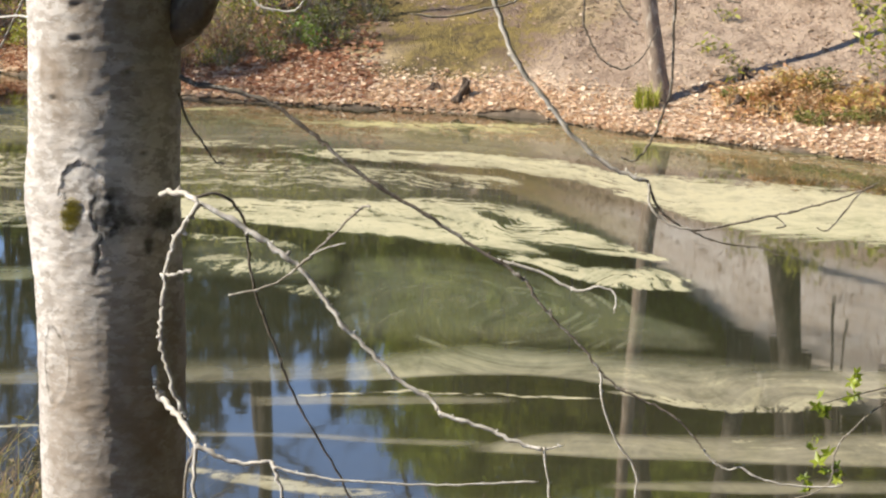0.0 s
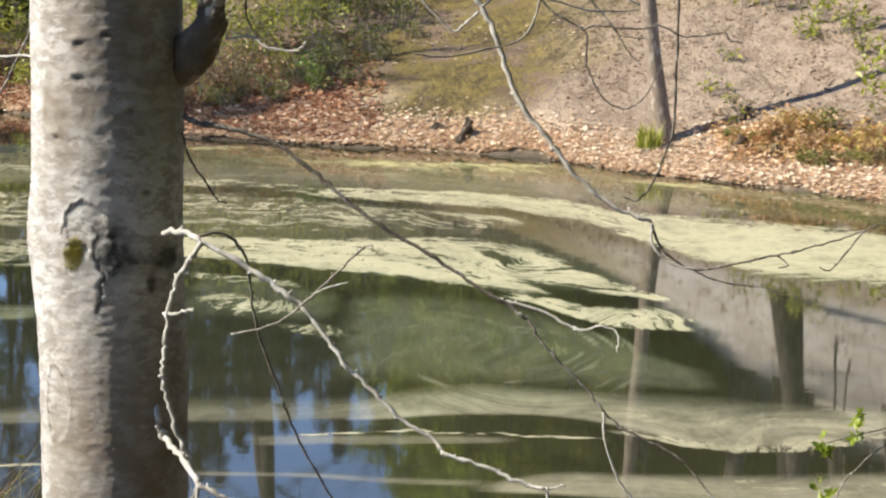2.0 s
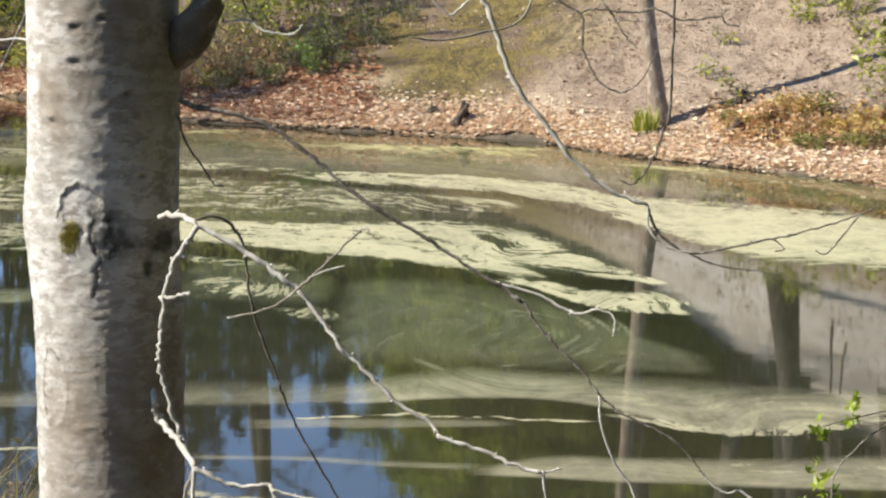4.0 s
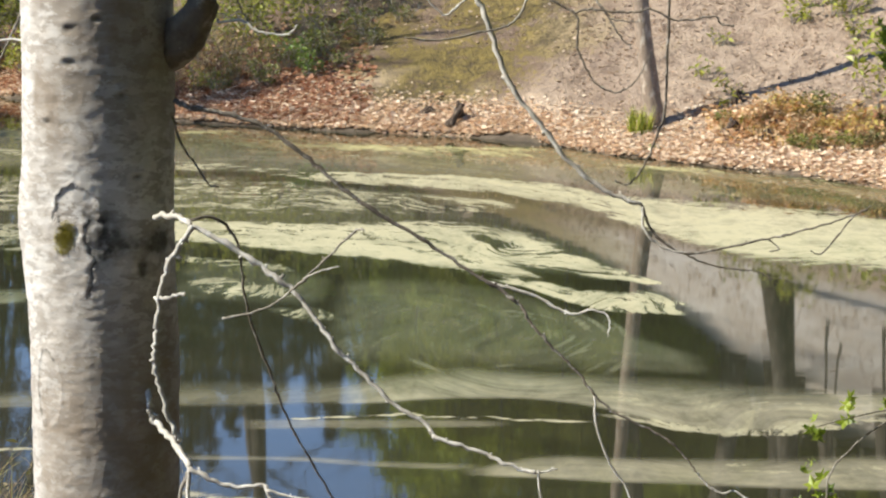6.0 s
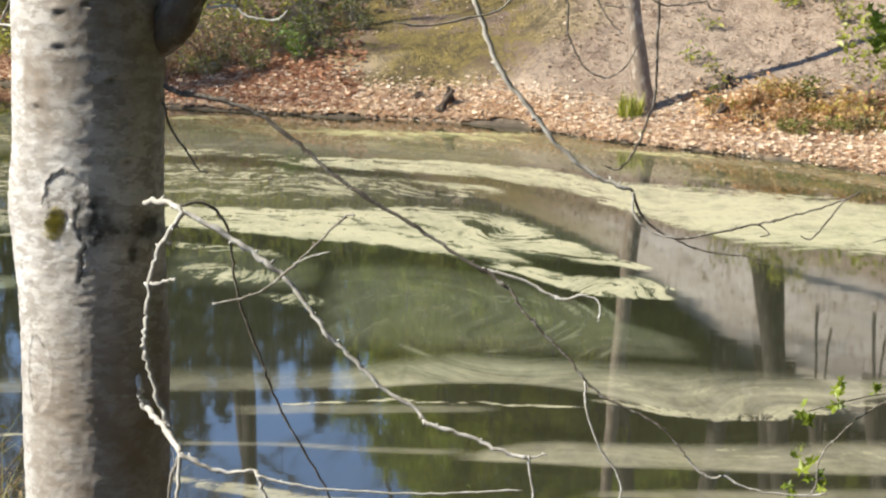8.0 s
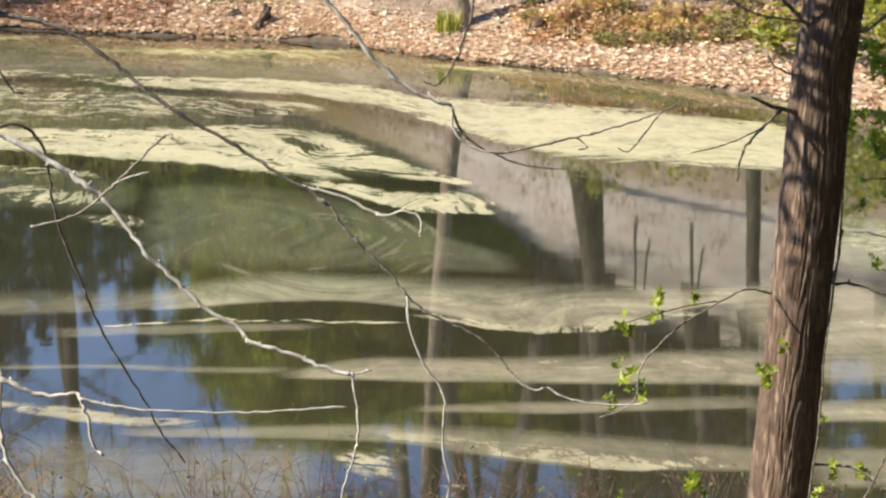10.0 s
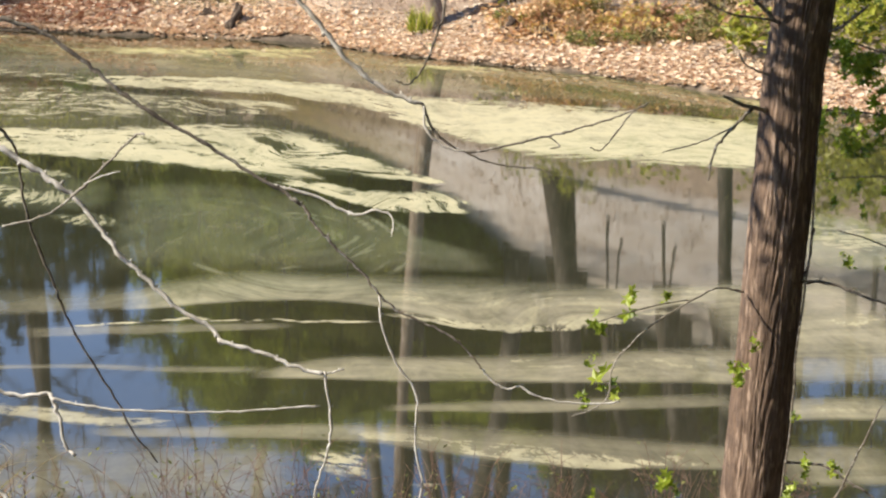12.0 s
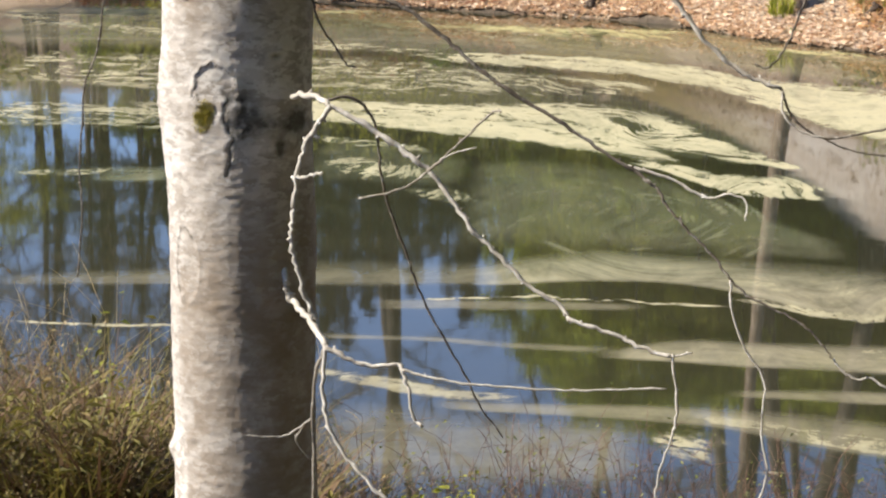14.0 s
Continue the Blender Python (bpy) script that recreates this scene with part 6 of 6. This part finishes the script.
def on_left(rng):
    x = rng.uniform(-11, -1.2)
    y = float(np.interp(x, SHORE_X, SHORE_Y)) + 0.2 + abs(rng.gauss(0, 2.2))
    return (x, y) if rng.random() < min(1, (-x - 0.6) / 2.2) else None


def on_weeds(rng):
    x = rng.uniform(4.4, 9.5)
    y = float(np.interp(x, SHORE_X, SHORE_Y)) + 0.3 + abs(rng.gauss(0, 1.3))
    return (x, y)


scatter("shore_leaf_litter", "tan dead leaves heaped along the shore", LITTER, 40000, 1, on_shore, (0.05, 0.14), 0.06)
scatter("slope_leaf_litter", "scattered dead leaves on the bare slope", SLOPE_LEAF, 9000, 2, on_slope, (0.045, 0.11))
scatter("rusty_leaf_litter", "rust-red dead leaves under the shrubs", RUSTY, 15000, 3, on_left, (0.07, 0.18), 0.06)
def on_mound(rng):
    x = rng.uniform(4.5, 9.0)
    return (x, 39.3 - 0.80 * (x - 4.7) + rng.gauss(0.1, 0.6))


scatter("mound_leaf_litter", "orange-tan dead leaves heaped over the weedy mound", MOUND, 5200, 9, on_mound, (0.06, 0.14), 0.16)
scatter("weedy_leaf_litter", "orange-brown dead leaves among the weeds", RUSTY, 1200, 4, on_weeds, (0.07, 0.13))

def on_near(rng):
    x, y = rng.uniform(-9, 9), rng.uniform(-6, 12.3)
    return (x, y) if value_noise(x * 0.7, y * 0.7) + rng.uniform(-0.4, 0.4) > -0.1 else None


scatter("near_leaf_litter", "brown dead leaves strewn over the near bank", RUSTY, 7000, 12, on_near, (0.05, 0.11))

# ---- brush on the near bank ----
for x, y, tall, wide, stems, n, mat in ((-2.85, 11.4, 1.20, 0.45, 130, 2200, BRUSHLEAF), (-2.45, 11.0, 1.15, 0.45, 130, 2200, BRUSHLEAF), (-1.95, 11.3, 1.05, 0.45, 120, 1900, OLIVE), (-3.3, 11.0, 1.2, 0.5, 110, 2000, BRUSHLEAF), (-2.6, 10.3, 0.95, 0.5, 120, 2200, OLIVE), (-1.5, 11.4, 0.8, 0.35, 90, 900, BRUSHLEAF), (-2.2, 10.6, 1.0, 0.45, 120, 2000, BRUSHLEAF), (-1.85, 10.4, 0.75, 0.4, 100, 1600, OLIVE), (-3.0, 10.2, 1.0, 0.5, 110, 2000, BRUSHLEAF),
                                        (-2.3, 9.8, 0.85, 0.5, 110, 2000, BRUSHLEAF), (-1.7, 9.9, 0.7, 0.45, 110, 1600, BRUSHLEAF), (-2.75, 9.6, 0.8, 0.45, 90, 1200, GRASS), (-1.2, 11.0, 0.55, 0.35, 70, 500, BRUSHLEAF), (-0.6, 11.1, 0.5, 0.35, 70, 450, OLIVE), (-1.95, 10.9, 0.8, 0.3, 60, 500, BRUSHLEAF)):
    shrub("bramble_bush", x, y, tall * 0.85, wide, stems, int(n * 0.7), 0.03, MOSSGRASS if mat is not BRUSHLEAF else BRUSHLEAF, "tangled olive and brown brush on the near bank", BRUSH, "bush", "brush on the near bank", 0.0032)


def grass_clump(x, y, tall, wide, count, label, share):
    """Matted fine blades that lean every way, some withered, with small leaves among them."""
    rng, green, brown, leaves = random.Random(int(abs(x) * 613 + y * 71 + count)), Geo(), Geo(), Geo()
    top = thing("grass_clump", (x, y, height(x, y)), label, "plant", "grass on the near bank")
    for k in range(count):
        a, r = rng.uniform(0, 6.283), wide * math.sqrt(rng.random())
        h = tall * rng.uniform(0.3, 1.0) * (1.15 - 0.5 * r / wide)
        (brown if rng.random() < share else green).blade((r * math.cos(a), r * math.sin(a), -0.02), h, rng.uniform(0.009, 0.020), h * rng.uniform(0.2, 1.3), rng)
        leaves.leaf((r * math.cos(a) * 1.2, r * math.sin(a) * 1.2, h * rng.uniform(0.3, 1.0)), rng.uniform(0.04, 0.11), rng, 0.1, 0.24)
    tagged(part("green_blade_mass", green, MOSSGRASS, top, smooth=False), kind="stuff")
    tagged(part("withered_blade_mass", brown, BROWNGRASS, top, "brown withered blades", smooth=False), kind="stuff")
    tagged(part("small_leaf_mass", leaves, MOSSGRASS, top, smooth=False), kind="stuff")


rng = random.Random(52)
for k in range(84):
    x, y = rng.uniform(-3.5, -1.25), rng.uniform(9.6, 11.7)
    share, words = ((0.42, "olive matted grass in the near brush"), (0.6, "olive matted grass in the near brush"), (0.92, "brown withered grass in the near brush"))[k % 3]
    grass_clump(x, y, rng.uniform(0.55, 1.15) * (1.0 if x < -1.9 else 0.7), rng.uniform(0.18, 0.34), 340, words, share)
for x, y, tall in ((-2.15, 10.4, 1.10), (-2.95, 10.0, 0.62), (-2.5, 9.7, 0.50), (-2.25, 9.6, 0.45), (-1.75, 9.9, 0.4), (-0.75, 11.2, 0.45), (-0.5, 11.3, 0.4)):
    shrub("green_sprig", x, y, tall, 0.13, 12, 130, 0.045, SPRING, "lime green leafy sprig in the brown brush", BRUSH, "plant", "sprigs on the near bank", 0.003)
for x, y, tall in ((-5.6, 46.8, 1.4), (-5.0, 46.5, 1.2), (-4.5, 46.4, 1.3), (-4.0, 46.8, 1.2), (-3.5, 46.4, 0.9), (-6.2, 47.2, 1.4)):
    shrub("dead_stalks", x, y, tall, 0.45, 16, 40, 0.08, MOUND, "pale dry stalks among rusty dead leaves", DRY, "plant", "stalks on the far bank", 0.009)
for x, y, tall in ((-2.9, 11.5, 1.45), (-2.5, 11.3, 1.5), (-2.1, 11.5, 1.3), (-3.3, 11.3, 1.4), (-1.7, 11.5, 1.1), (-2.7, 11.0, 1.3), (-1.4, 11.5, 0.9)):
    shrub("dead_stalks", x, y, tall, 0.5, 26, 30, 0.04, DRY, "pale dry stalks standing in the near brush", DRY, "plant", "stalks on the near bank", 0.003)
for x, y, tall, stems, n in ((-1.0, 11.7, 0.80, 34, 60), (-0.55, 11.9, 0.66, 30, 60), (-0.15, 11.7, 0.74, 34, 60), (0.3, 11.9, 0.66, 30, 50), (0.75, 11.8, 0.60, 28, 50), (1.2, 12.0, 0.52, 24, 40), (1.7, 11.9, 0.5, 24, 40), (2.3, 12.0, 0.5, 24, 40), (2.9, 12.0, 0.5, 24, 40)):
    shrub("bare_bush", x, y, tall, 0.42, stems, n, 0.03, OLIVE, "thin reddish bare stems with a few buds by the water", REDSTEM, "bush", "bare stems on the near shore", 0.0035)
